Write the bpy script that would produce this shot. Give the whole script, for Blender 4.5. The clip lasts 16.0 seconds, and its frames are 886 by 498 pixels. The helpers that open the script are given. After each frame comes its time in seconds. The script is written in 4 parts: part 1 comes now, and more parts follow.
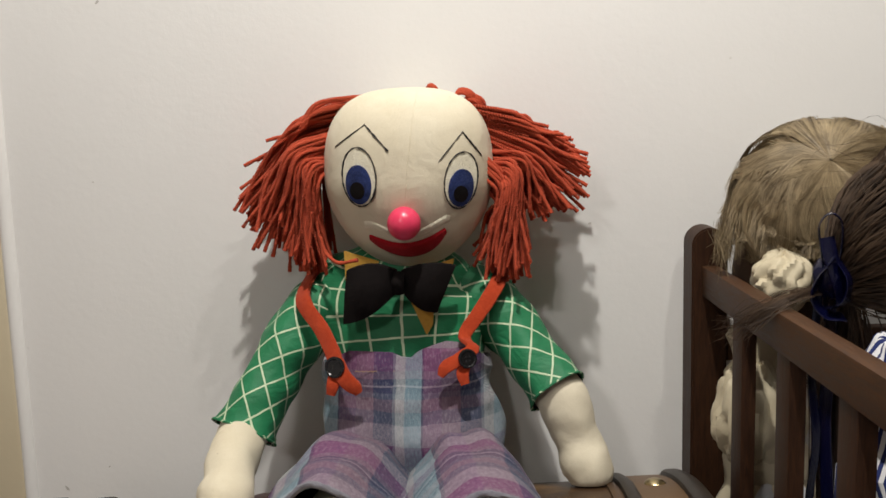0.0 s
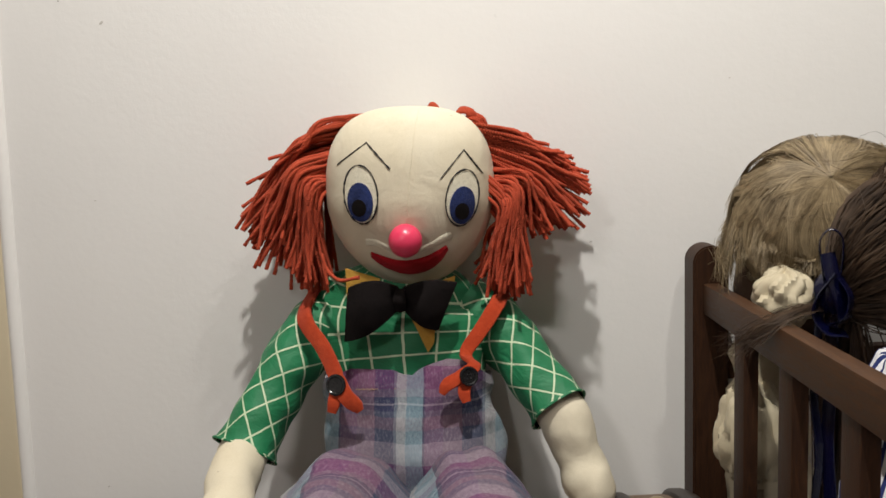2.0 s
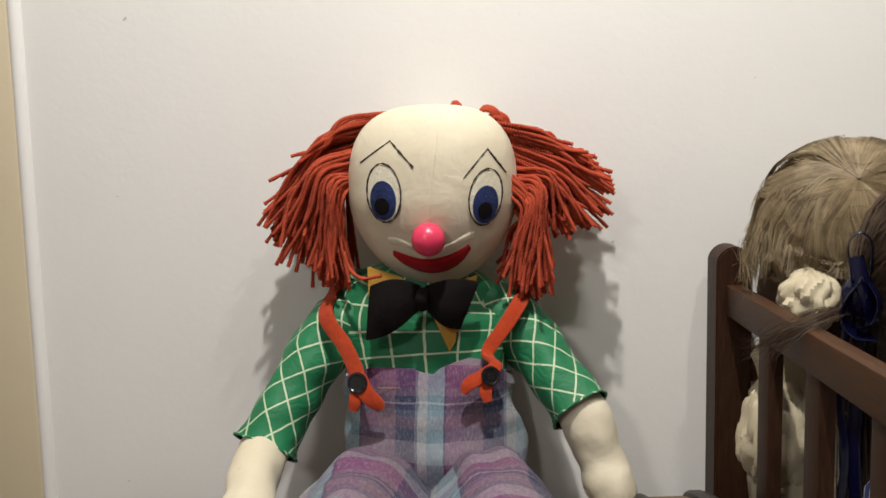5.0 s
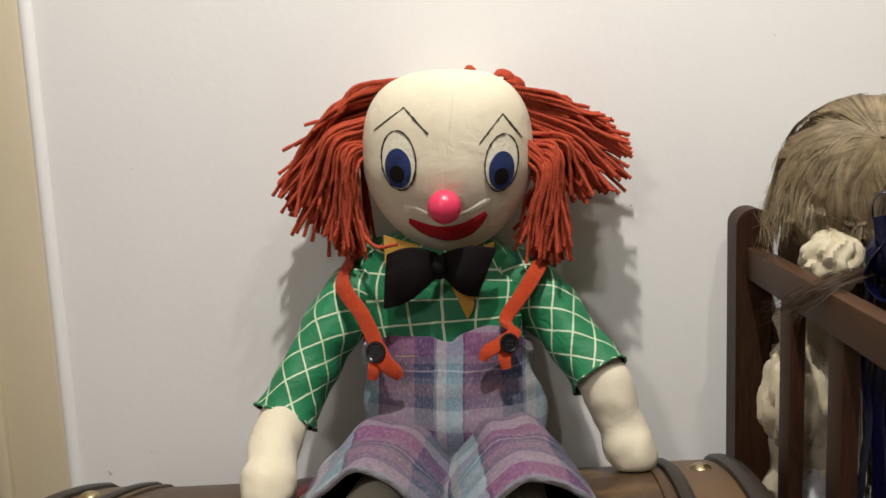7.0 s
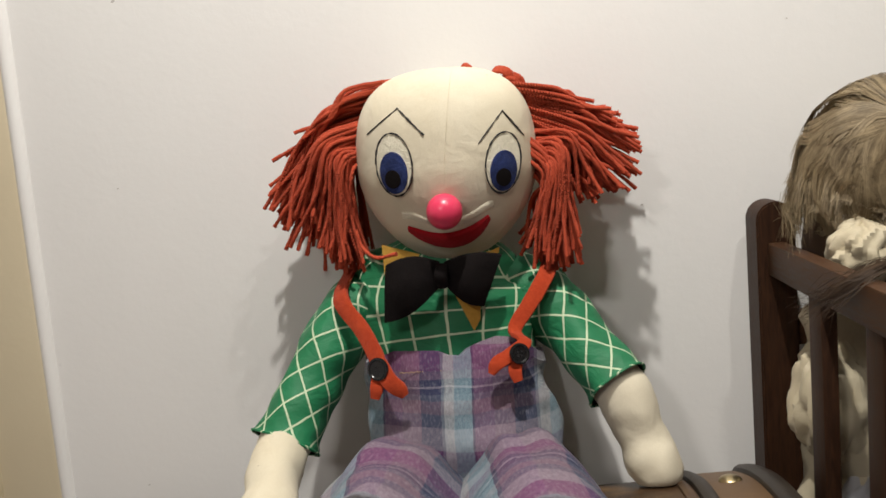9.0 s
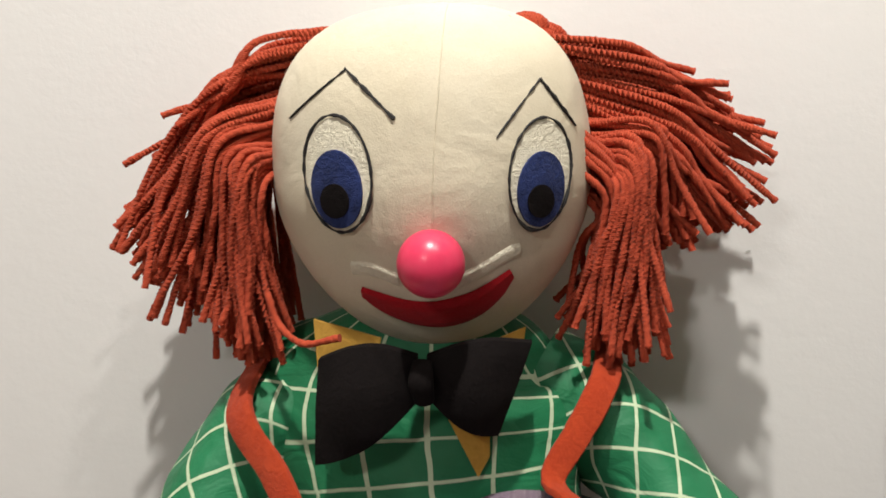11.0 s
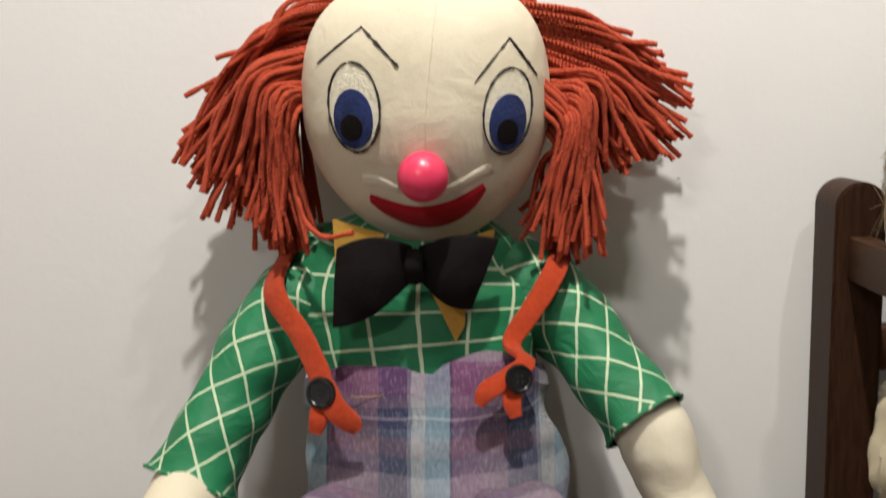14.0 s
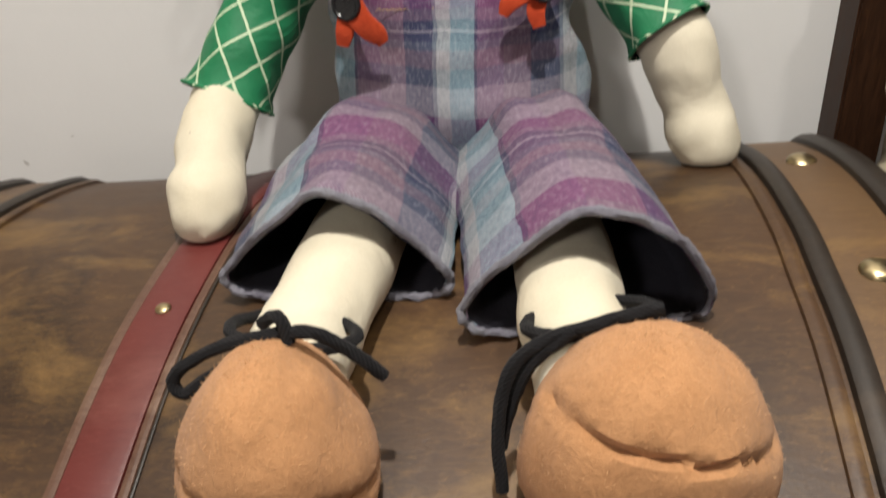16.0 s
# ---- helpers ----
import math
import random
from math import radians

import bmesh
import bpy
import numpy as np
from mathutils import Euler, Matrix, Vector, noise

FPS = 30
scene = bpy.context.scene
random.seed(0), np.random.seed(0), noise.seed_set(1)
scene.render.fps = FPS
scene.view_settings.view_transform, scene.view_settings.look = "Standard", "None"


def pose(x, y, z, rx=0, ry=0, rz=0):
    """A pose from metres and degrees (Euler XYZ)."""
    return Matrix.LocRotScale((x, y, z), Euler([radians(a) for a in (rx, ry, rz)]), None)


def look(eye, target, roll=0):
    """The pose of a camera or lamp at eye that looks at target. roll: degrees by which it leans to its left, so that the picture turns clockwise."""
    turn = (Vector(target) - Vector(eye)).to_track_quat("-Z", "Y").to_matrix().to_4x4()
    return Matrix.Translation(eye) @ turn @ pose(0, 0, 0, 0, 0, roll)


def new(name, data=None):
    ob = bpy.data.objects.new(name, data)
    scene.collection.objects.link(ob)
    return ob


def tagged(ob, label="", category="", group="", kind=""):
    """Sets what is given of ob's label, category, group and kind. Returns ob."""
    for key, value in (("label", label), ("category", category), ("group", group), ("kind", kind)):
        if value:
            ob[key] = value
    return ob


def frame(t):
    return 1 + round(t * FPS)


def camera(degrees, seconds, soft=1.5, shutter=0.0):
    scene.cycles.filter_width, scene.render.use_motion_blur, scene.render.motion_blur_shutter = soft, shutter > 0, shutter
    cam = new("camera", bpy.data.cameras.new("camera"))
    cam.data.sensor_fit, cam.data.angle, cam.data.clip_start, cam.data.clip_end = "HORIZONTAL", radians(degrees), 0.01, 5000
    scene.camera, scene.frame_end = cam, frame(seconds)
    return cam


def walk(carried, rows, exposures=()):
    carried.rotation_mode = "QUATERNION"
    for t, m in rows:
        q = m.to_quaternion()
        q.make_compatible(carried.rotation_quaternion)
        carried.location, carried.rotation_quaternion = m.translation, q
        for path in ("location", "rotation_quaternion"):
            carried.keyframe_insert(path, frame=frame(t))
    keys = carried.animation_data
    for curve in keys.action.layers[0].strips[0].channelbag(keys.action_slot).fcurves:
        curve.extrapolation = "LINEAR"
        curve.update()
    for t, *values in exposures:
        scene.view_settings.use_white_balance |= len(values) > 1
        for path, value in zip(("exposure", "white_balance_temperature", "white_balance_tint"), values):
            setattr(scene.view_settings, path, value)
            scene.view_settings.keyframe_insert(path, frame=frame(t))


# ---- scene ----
cam = camera(53.1, 16.0, 1.6, 0.5)
PATH = [
    (0, (0.074, 0.065, 1.005), (-0.085, 2.04, 0.732), -1.7),
    (0.5, (0.075, 0.061, 1.0), (-0.088, 2.039, 0.75), -1.7),
    (1, (0.072, 0.062, 1.001), (-0.083, 2.041, 0.76), -1.8),
    (1.5, (0.072, 0.063, 1.01), (-0.082, 2.041, 0.76), -1.8),
    (2, (0.073, 0.062, 0.997), (-0.086, 2.044, 0.779), -1.7),
    (2.5, (0.073, 0.062, 1.003), (-0.091, 2.042, 0.777), -1.7),
    (3, (0.068, 0.063, 1.007), (-0.103, 2.043, 0.78), -1.6),
    (3.5, (0.061, 0.062, 1.012), (-0.115, 2.041, 0.786), -1.7),
    (6, (0.061, 0.07, 0.995), (-0.131, 2.047, 0.765), -1.1),
    (6.5, (0.063, 0.073, 0.999), (-0.135, 2.045, 0.733), -2.1),
    (7, (0.058, 0.072, 1.0), (-0.163, 2.037, 0.701), -2.4),
    (7.5, (0.065, 0.065, 0.998), (-0.174, 2.029, 0.703), -1.6),
    (8, (0.064, 0.065, 0.998), (-0.167, 2.033, 0.728), -1.7),
    (8.5, (0.066, 0.078, 0.995), (-0.164, 2.046, 0.722), -3.0),
    (9, (0.059, 0.129, 0.977), (-0.181, 2.099, 0.725), -4.8),
    (11.5, (-0.011, 0.601, 0.955), (-0.133, 2.588, 0.758), -3.0),
    (12, (-0.005, 0.547, 0.97), (-0.108, 2.535, 0.779), -2.8),
    (12.5, (0.005, 0.491, 0.994), (-0.088, 2.483, 0.839), -2.7),
    (13, (0.006, 0.445, 0.983), (-0.098, 2.438, 0.851), -2.5),
    (13.5, (0.005, 0.419, 0.97), (-0.123, 2.405, 0.767), -2.3),
    (14, (0.012, 0.396, 0.956), (-0.131, 2.362, 0.619), -2.1),
    (14.5, (0.022, 0.365, 0.949), (-0.151, 2.298, 0.466), -2.9),
    (15, (0.023, 0.363, 0.95), (-0.16, 2.239, 0.28), -3.3),
    (15.5, (0.02, 0.362, 0.938), (-0.181, 2.154, 0.073), -3.3),
    (16, (0.018, 0.369, 0.932), (-0.203, 2.055, -0.12), -3.8),
]
walk(cam, [(t, look(eye, target, roll)) for t, eye, target, roll in PATH], [(0.0, -0.10), (3.5, -0.08), (6.0, 0.02), (9.0, 0.02), (11.5, 0.22), (12.5, -0.18), (13.4, -0.07), (14.5, 0.42), (15.0, 0.55), (15.5, 0.33), (16.0, 0.29)])

# ---- world and lights ----
world = bpy.data.worlds.new("world")
scene.world = world
world.use_nodes = True
world.node_tree.nodes["Background"].inputs[0].default_value = (1.0, 0.93, 0.85, 1)
world.node_tree.nodes["Background"].inputs[1].default_value = 0.05


def downlight_or_fill(x, y, z, watts, size, colour, aim):
    data = bpy.data.lights.new("downlight_or_fill", "AREA")
    data.shape, data.size, data.energy, data.color = "DISK", size, watts, colour
    ob = new("downlight_or_fill", data)
    ob.matrix_world = look((x, y, z), aim)
    return ob


CEILING = 2.45
downlight_or_fill(0.03, 0.46, CEILING - 0.03, 30, 0.06, (1.0, 0.965, 0.895), (0.0, 0.80, 0.0))
downlight_or_fill(0.56, 0.28, CEILING - 0.03, 7, 0.06, (1.0, 0.965, 0.895), (0.50, 0.60, 0.0))
# added fill: a wide disc far into the room that lifts the shade
downlight_or_fill(-1.0, -1.8, CEILING - 0.03, 33, 0.4, (1.0, 0.95, 0.90), (-1.0, -1.7, 0.0))


# ---- materials ----
class Nodes:
    """A short hand for node materials."""

    def __init__(self, name, roughness=0.8, metallic=0.0, sheen=0.0):
        self.mat = bpy.data.materials.new(name)
        self.mat.use_nodes = True
        self.tree = self.mat.node_tree
        self.out = self.tree.nodes["Principled BSDF"]
        self.out.inputs["Roughness"].default_value = roughness
        self.out.inputs["Metallic"].default_value = metallic
        if roughness > 0.85:
            self.out.inputs["Specular IOR Level"].default_value = 0.15
        if sheen:
            self.out.inputs["Sheen Weight"].default_value = sheen
            self.out.inputs["Sheen Roughness"].default_value = 0.6

    def add(self, kind, **values):
        node = self.tree.nodes.new(kind)
        for key, value in values.items():
            if key == "op":
                node.operation = value
            elif key == "blend":
                node.data_type, node.blend_type = "RGBA", value
        return node

    def put(self, socket, value):
        if hasattr(value, "is_output"):
            self.tree.links.new(value, socket)
        elif value is not None:
            socket.default_value = value
        return socket

    def coords(self, which="Object", scale=(1, 1, 1), turn=0.0):
        if which == "uv":
            start = self.add("ShaderNodeUVMap")
            start.uv_map = "uv"
            source = start.outputs[0]
        else:
            source = self.add("ShaderNodeTexCoord").outputs[which]
        m = self.add("ShaderNodeMapping")
        m.inputs["Scale"].default_value = scale
        m.inputs["Rotation"].default_value = (0, 0, radians(turn))
        self.put(m.inputs["Vector"], source)
        return m.outputs[0]

    def noise(self, vector, scale, detail=4.0, rough=0.6, distort=0.0):
        n = self.add("ShaderNodeTexNoise")
        self.put(n.inputs["Vector"], vector)
        n.inputs["Scale"].default_value, n.inputs["Detail"].default_value = scale, detail
        n.inputs["Roughness"].default_value, n.inputs["Distortion"].default_value = rough, distort
        return n.outputs[0]

    def wave(self, vector, scale, distort=0.0, detail=2.0, direction="X"):
        n = self.add("ShaderNodeTexWave")
        n.bands_direction = direction
        self.put(n.inputs["Vector"], vector)
        n.inputs["Scale"].default_value, n.inputs["Distortion"].default_value = scale, distort
        n.inputs["Detail"].default_value = detail
        return n.outputs[1]

    def math(self, op, a, b=None, c=None):
        n = self.add("ShaderNodeMath", op=op)
        for socket, value in zip(n.inputs, (a, b, c)):
            self.put(socket, value)
        return n.outputs[0]

    def ramp(self, value, stops, step=False):
        n = self.add("ShaderNodeValToRGB")
        r = n.color_ramp
        r.interpolation = "CONSTANT" if step else "LINEAR"
        while len(r.elements) < len(stops):
            r.elements.new(0.5)
        for e, (at, colour) in zip(r.elements, stops):
            e.position, e.color = at, (*colour, 1) if len(colour) == 3 else colour
        self.put(n.inputs[0], value)
        return n.outputs[0]

    def mix(self, factor, a, b, blend="MIX"):
        n = self.add("ShaderNodeMix", blend=blend)
        self.put(n.inputs[0], factor)
        self.put(n.inputs[6], (*a, 1) if isinstance(a, tuple) else a)
        self.put(n.inputs[7], (*b, 1) if isinstance(b, tuple) else b)
        return n.outputs[2]

    def split(self, vector):
        n = self.add("ShaderNodeSeparateXYZ")
        self.put(n.inputs[0], vector)
        return n.outputs

    def finish(self, colour, height=None, strength=0.3, distance=0.001, rough=None):
        self.put(self.out.inputs["Base Color"], (*colour, 1) if isinstance(colour, tuple) else colour)
        if height is not None:
            b = self.add("ShaderNodeBump")
            b.inputs["Strength"].default_value, b.inputs["Distance"].default_value = strength, distance
            self.put(b.inputs["Height"], height)
            self.put(self.out.inputs["Normal"], b.outputs[0])
        if rough is not None:
            self.put(self.out.inputs["Roughness"], rough)
        return self.mat


def painted_wall(name, colour, dark):
    n = Nodes(name, 0.62)
    v = n.coords()
    big, fine = n.noise(v, 2.2, 5), n.noise(v, 140, 3)
    roller = n.noise(n.coords(scale=(1, 1, 1)), 75, 4)
    c = n.mix(n.ramp(big, [(0.35, (0, 0, 0)), (0.75, (1, 1, 1))]), colour, dark)
    spots = n.ramp(n.noise(v, 38, 2), [(0.76, (0, 0, 0)), (0.79, (1, 1, 1))])
    c = n.mix(n.math("MULTIPLY", spots, 0.25), c, tuple(0.7 * k for k in colour))
    h = n.math("ADD", n.math("MULTIPLY", fine, 0.5), roller)
    return n.finish(c, h, 0.22, 0.0012)


def weave(name, colour, other, scale=900, strength=0.25, rough=0.9, sheen=0.06):
    n = Nodes(name, rough, sheen=sheen)
    v = n.coords()
    big = n.noise(v, 14, 4)
    h = n.math("ADD", n.noise(v, scale, 2), n.math("MULTIPLY", n.noise(v, 70, 4), 2.2))
    c = n.mix(n.ramp(big, [(0.3, (0, 0, 0)), (0.75, (1, 1, 1))]), colour, other)
    return n.finish(c, h, strength, 0.0012)


def calico(name, colour, other):
    """Unbleached cotton over lumpy stuffing, with dark seed specks and faint grubby patches."""
    n = Nodes(name, 0.92, sheen=0.05)
    v = n.coords()
    c = n.mix(n.ramp(n.noise(v, 11, 5), [(0.42, (0, 0, 0)), (0.72, (1, 1, 1))]), colour, other)
    c = n.mix(n.ramp(n.noise(v, 700, 2), [(0.3, (0.16, 0.16, 0.16)), (0.6, (0, 0, 0))]), c, tuple(0.75 * k for k in other))
    specks = n.ramp(n.noise(v, 95, 1), [(0.80, (0, 0, 0)), (0.83, (0.7, 0.7, 0.7))])
    c = n.mix(specks, c, (0.22, 0.15, 0.09))
    h = n.math("ADD", n.math("MULTIPLY", n.noise(v, 850, 2), 0.10), n.math("ADD", n.math("MULTIPLY", n.noise(v, 22, 3, 0.45, 0.7), 1.5), n.math("MULTIPLY", n.noise(v, 75, 3), 0.22)))
    return n.finish(c, h, 0.45, 0.0048)


def felt(name, colour, other, fuzz=0.06, relief=0.45):
    n = Nodes(name, 0.95, sheen=fuzz)
    v = n.coords()
    fine = n.noise(v, 420, 5, 0.75, 1.0)
    tufts = n.noise(v, 130, 4, 0.7, 1.4)
    c = n.mix(n.ramp(n.math("ADD", n.math("MULTIPLY", n.noise(v, 40, 4), 0.6), n.math("MULTIPLY", fine, 0.5)), [(0.35, (0, 0, 0)), (0.75, (1, 1, 1))]), colour, other)
    c = n.mix(n.ramp(tufts, [(0.36, (0.32, 0.32, 0.32)), (0.58, (0, 0, 0))]), c, tuple(0.66 * k for k in other))
    h = n.math("ADD", fine, n.math("ADD", n.math("MULTIPLY", tufts, 1.6), n.math("MULTIPLY", n.noise(v, 45, 3), 1.6)))
    return n.finish(c, h, relief, 0.0018)


def checked_cotton(name, turn):
    n = Nodes(name, 0.62, sheen=0.03)
    v = n.coords("uv", (1 / 0.0292, 1 / 0.0292, 1), turn)
    wob = n.add("ShaderNodeVectorMath", op="ADD")
    n.put(wob.inputs[0], v)
    small = n.noise(n.coords("uv"), 30, 2)
    n.put(wob.inputs[1], n.math("MULTIPLY", n.math("SUBTRACT", small, 0.5), 0.10))
    x, y, _ = n.split(wob.outputs[0])
    lines = [n.math("GREATER_THAN", n.math("ABSOLUTE", n.math("SUBTRACT", n.math("FRACT", k), 0.5)), 0.460) for k in (x, y)]
    o = n.coords()
    green = n.mix(n.ramp(n.noise(o, 25, 4), [(0.3, (0, 0, 0)), (0.7, (1, 1, 1))]), (0.0045, 0.140, 0.050), (0.007, 0.188, 0.072))
    c = n.mix(n.math("MAXIMUM", *lines), green, (0.52, 0.62, 0.42))
    return n.finish(c, n.math("ADD", n.math("MULTIPLY", n.noise(o, 700, 3), 0.06), n.noise(n.coords(scale=(1, 1, 1.6)), 30, 3, 0.5, 1.0)), 0.45, 0.006)


def plaid(name):
    """Brushed cotton plaid: pale and slate stripes one way, plum, mauve and navy the other."""
    n = Nodes(name, 0.92, sheen=0.05)
    uv = n.coords("uv")
    x, y, _ = n.split(uv)
    wob = n.math("MULTIPLY", n.math("SUBTRACT", n.noise(uv, 40, 3), 0.5), 0.004)
    pale, teal, slate, mauve = (0.37, 0.41, 0.41), (0.21, 0.33, 0.37), (0.034, 0.046, 0.086), (0.160, 0.084, 0.142)
    plum, navy, rose, lilac, dusk = (0.150, 0.028, 0.118), (0.024, 0.020, 0.066), (0.170, 0.108, 0.142), (0.270, 0.232, 0.275), (0.080, 0.085, 0.130)
    across = n.ramp(n.math("FRACT", n.math("DIVIDE", n.math("ADD", n.math("ADD", x, wob), 0.2690), 0.1025)), [(0.0, pale), (0.08, teal), (0.27, (0.06, 0.05, 0.09)), (0.295, mauve), (0.50, rose), (0.71, slate), (0.94, (0.14, 0.18, 0.21)), (0.97, pale)], True)
    down = n.ramp(n.math("FRACT", n.math("DIVIDE", n.math("SUBTRACT", n.math("ADD", y, wob), 0.5450), 0.1050)), [(0.0, lilac), (0.14, dusk), (0.27, rose), (0.40, dusk), (0.46, navy), (0.515, lilac), (0.535, navy), (0.60, mauve), (0.68, plum), (0.92, lilac)], True)
    thread = n.wave(uv, 420, 0.6, 1, "DIAGONAL")
    c = n.mix(n.ramp(thread, [(0.25, (0.24, 0.24, 0.24)), (0.75, (0.64, 0.64, 0.64))]), across, down)
    flecks = n.noise(n.coords("uv", (420, 170, 1)), 1.0, 3, 0.7)
    c = n.mix(n.ramp(flecks, [(0.30, (0.3, 0.3, 0.3)), (0.5, (0, 0, 0)), (0.72, (0.22, 0.22, 0.22))]), c, n.mix(n.ramp(flecks, [(0.49, (0, 0, 0)), (0.51, (1, 1, 1))]), (0.05, 0.05, 0.10), (0.50, 0.48, 0.52)))
    h = n.math("MULTIPLY", n.math("ADD", thread, n.noise(n.coords(), 500, 3)), 0.09)
    return n.finish(c, n.math("ADD", h, n.noise(n.coords(), 24, 3, 0.5, 0.8)), 0.5, 0.007)


def yarn(name, colour, other):
    n = Nodes(name, 0.9, sheen=0.04)
    twist = n.wave(n.coords("uv", (1, 1, 1), 40), 150, 0.3, 1)
    o = n.coords()
    c = n.mix(n.ramp(n.math("ADD", n.math("MULTIPLY", n.noise(o, 60, 3), 0.5), n.math("MULTIPLY", twist, 0.5)), [(0.2, (0, 0, 0)), (0.85, (1, 1, 1))]), other, colour)
    return n.finish(c, n.math("ADD", twist, n.math("MULTIPLY", n.noise(o, 900, 2), 1.2)), 0.4, 0.0010)


def strand_hair(name, dark, light):
    n = Nodes(name, 0.58)
    o = n.coords()
    r = n.add("ShaderNodeNewGeometry").outputs["Random Per Island"]
    c = n.mix(n.math("ADD", n.math("MULTIPLY", r, 0.55), n.math("MULTIPLY", n.ramp(n.noise(o, 32, 3), [(0.35, (0, 0, 0)), (0.68, (1, 1, 1))]), 0.45)), dark, light)
    return n.finish(c)


def timber(name, dark, light, scale=(1, 1, 1), rough=0.42, worn=(0.30, 0.17, 0.08)):
    n = Nodes(name, rough)
    n.out.inputs["Specular IOR Level"].default_value = 0.28
    v = n.coords(scale=scale)
    grain, big = n.noise(v, 30, 6, 0.65, 1.5), n.noise(n.coords(), 7, 4)
    c = n.mix(n.ramp(grain, [(0.3, (0, 0, 0)), (0.72, (1, 1, 1))]), dark, light)
    c = n.mix(n.math("MULTIPLY", n.ramp(big, [(0.55, (0, 0, 0)), (0.8, (1, 1, 1))]), 0.35), c, worn)
    return n.finish(c, n.math("ADD", grain, n.math("MULTIPLY", n.noise(n.coords(), 260, 3), 0.4)), 0.25, 0.001, n.ramp(grain, [(0.2, (0.45,) * 3), (0.8, (0.68,) * 3)]))


def trunk_skin(name, dark, mid, light, rubbed_to=(0.24, 0.135, 0.042)):
    n = Nodes(name, 0.5)
    o = n.coords()
    big = n.noise(o, 5.5, 6, 0.6, 0.6)
    grain = n.noise(n.coords(scale=(7, 22, 22)), 6, 7, 0.72, 1.6)
    c = n.mix(n.ramp(big, [(0.32, (0, 0, 0)), (0.70, (1, 1, 1))]), dark, mid)
    c = n.mix(n.math("MULTIPLY", n.ramp(grain, [(0.42, (0, 0, 0)), (0.72, (1, 1, 1))]), 0.40), c, light)
    rubbed = n.ramp(n.noise(n.coords(scale=(0.55, 1, 1)), 12, 8, 0.74, 0.5), [(0.50, (0, 0, 0)), (0.70, (1, 1, 1))])
    c = n.mix(n.math("MULTIPLY", rubbed, 0.62), c, rubbed_to)
    cracks = n.ramp(n.noise(n.coords(scale=(9, 40, 40)), 2.2, 3, 0.6, 1.2), [(0.485, (0, 0, 0)), (0.5, (1, 1, 1)), (0.515, (0, 0, 0))])
    c = n.mix(n.math("MULTIPLY", n.math("MULTIPLY", cracks, big), 0.5), c, rubbed_to)
    scuff = n.ramp(n.noise(n.coords(scale=(25, 90, 90)), 3, 5, 0.8), [(0.70, (0, 0, 0)), (0.74, (1, 1, 1))])
    c = n.mix(n.math("MULTIPLY", scuff, 0.5), c, (0.035, 0.018, 0.010))
    return n.finish(c, n.math("ADD", grain, n.math("MULTIPLY", n.noise(o, 300, 3), 0.5)), 0.25, 0.0012, n.ramp(big, [(0.2, (0.38,) * 3), (0.8, (0.58,) * 3)]))


def plain(name, colour, rough=0.4, metallic=0.0, bump=0.0):
    n = Nodes(name, rough, metallic)
    v = n.coords()
    c = n.mix(n.noise(v, 60, 4), tuple(0.82 * k for k in colour), tuple(min(1.0, 1.12 * k) for k in colour))
    return n.finish(c, n.noise(v, 400, 3) if bump else None, bump, 0.0008)


def striped_cotton(name):
    n = Nodes(name, 0.9, sheen=0.04)
    x, y, _ = n.split(n.coords("uv"))
    c = n.mix(n.math("GREATER_THAN", n.math("FRACT", n.math("MULTIPLY", x, 105.0)), 0.5), (0.02, 0.03, 0.12), (0.72, 0.72, 0.74))
    return n.finish(c, n.noise(n.coords(), 600, 2), 0.15, 0.0006)


WALL = painted_wall("white_wall_paint", (0.82, 0.81, 0.795), (0.78, 0.77, 0.755))
CREAM_PAINT = painted_wall("cream_gloss_paint", (0.67, 0.585, 0.42), (0.62, 0.53, 0.37))
CALICO = calico("calico", (0.70, 0.635, 0.495), (0.645, 0.570, 0.422))
SHIRT = checked_cotton("green_checked_cotton", 0)
SLEEVE = checked_cotton("green_checked_cotton_bias", 43)
PLAID = plaid("plaid_wool")
HEM = felt("faded_hem", (0.24, 0.24, 0.26), (0.15, 0.14, 0.18))
STITCH = plain("tan_thread", (0.42, 0.28, 0.13), 0.8)
INNER_CLOTH = felt("dark_inner_cloth", (0.030, 0.029, 0.038), (0.045, 0.043, 0.055), 0.0)
YARN = yarn("rust_yarn", (0.56, 0.092, 0.042), (0.36, 0.048, 0.021))
BLACK_YARN = yarn("black_yarn", (0.014, 0.013, 0.014), (0.006, 0.006, 0.007))
ORANGE = felt("orange_felt", (0.47, 0.060, 0.017), (0.34, 0.034, 0.010))
RED = felt("red_felt", (0.42, 0.010, 0.018), (0.34, 0.006, 0.012))
BLACK = felt("black_felt", (0.0050, 0.0036, 0.0036), (0.0085, 0.0062, 0.0062), 0.0)
BLUE = felt("blue_felt", (0.034, 0.058, 0.210), (0.006, 0.011, 0.050), 0.06, 0.6)
WHITE = felt("cream_felt", (0.84, 0.79, 0.64), (0.78, 0.72, 0.56), 0.06, 0.6)
YELLOW = felt("yellow_felt", (0.561, 0.323, 0.0595), (0.493, 0.272, 0.04675))
TAN = felt("tan_felt", (0.530, 0.275, 0.128), (0.420, 0.205, 0.088), 0.10)
FUZZ = plain("tan_fluff", (0.66, 0.40, 0.21), 0.9)
INK = plain("black_thread", (0.014, 0.013, 0.014), 0.7)
NOSE = plain("pink_plastic", (0.74, 0.045, 0.115), 0.32)
BUTTON = plain("black_plastic", (0.010, 0.010, 0.011), 0.22)
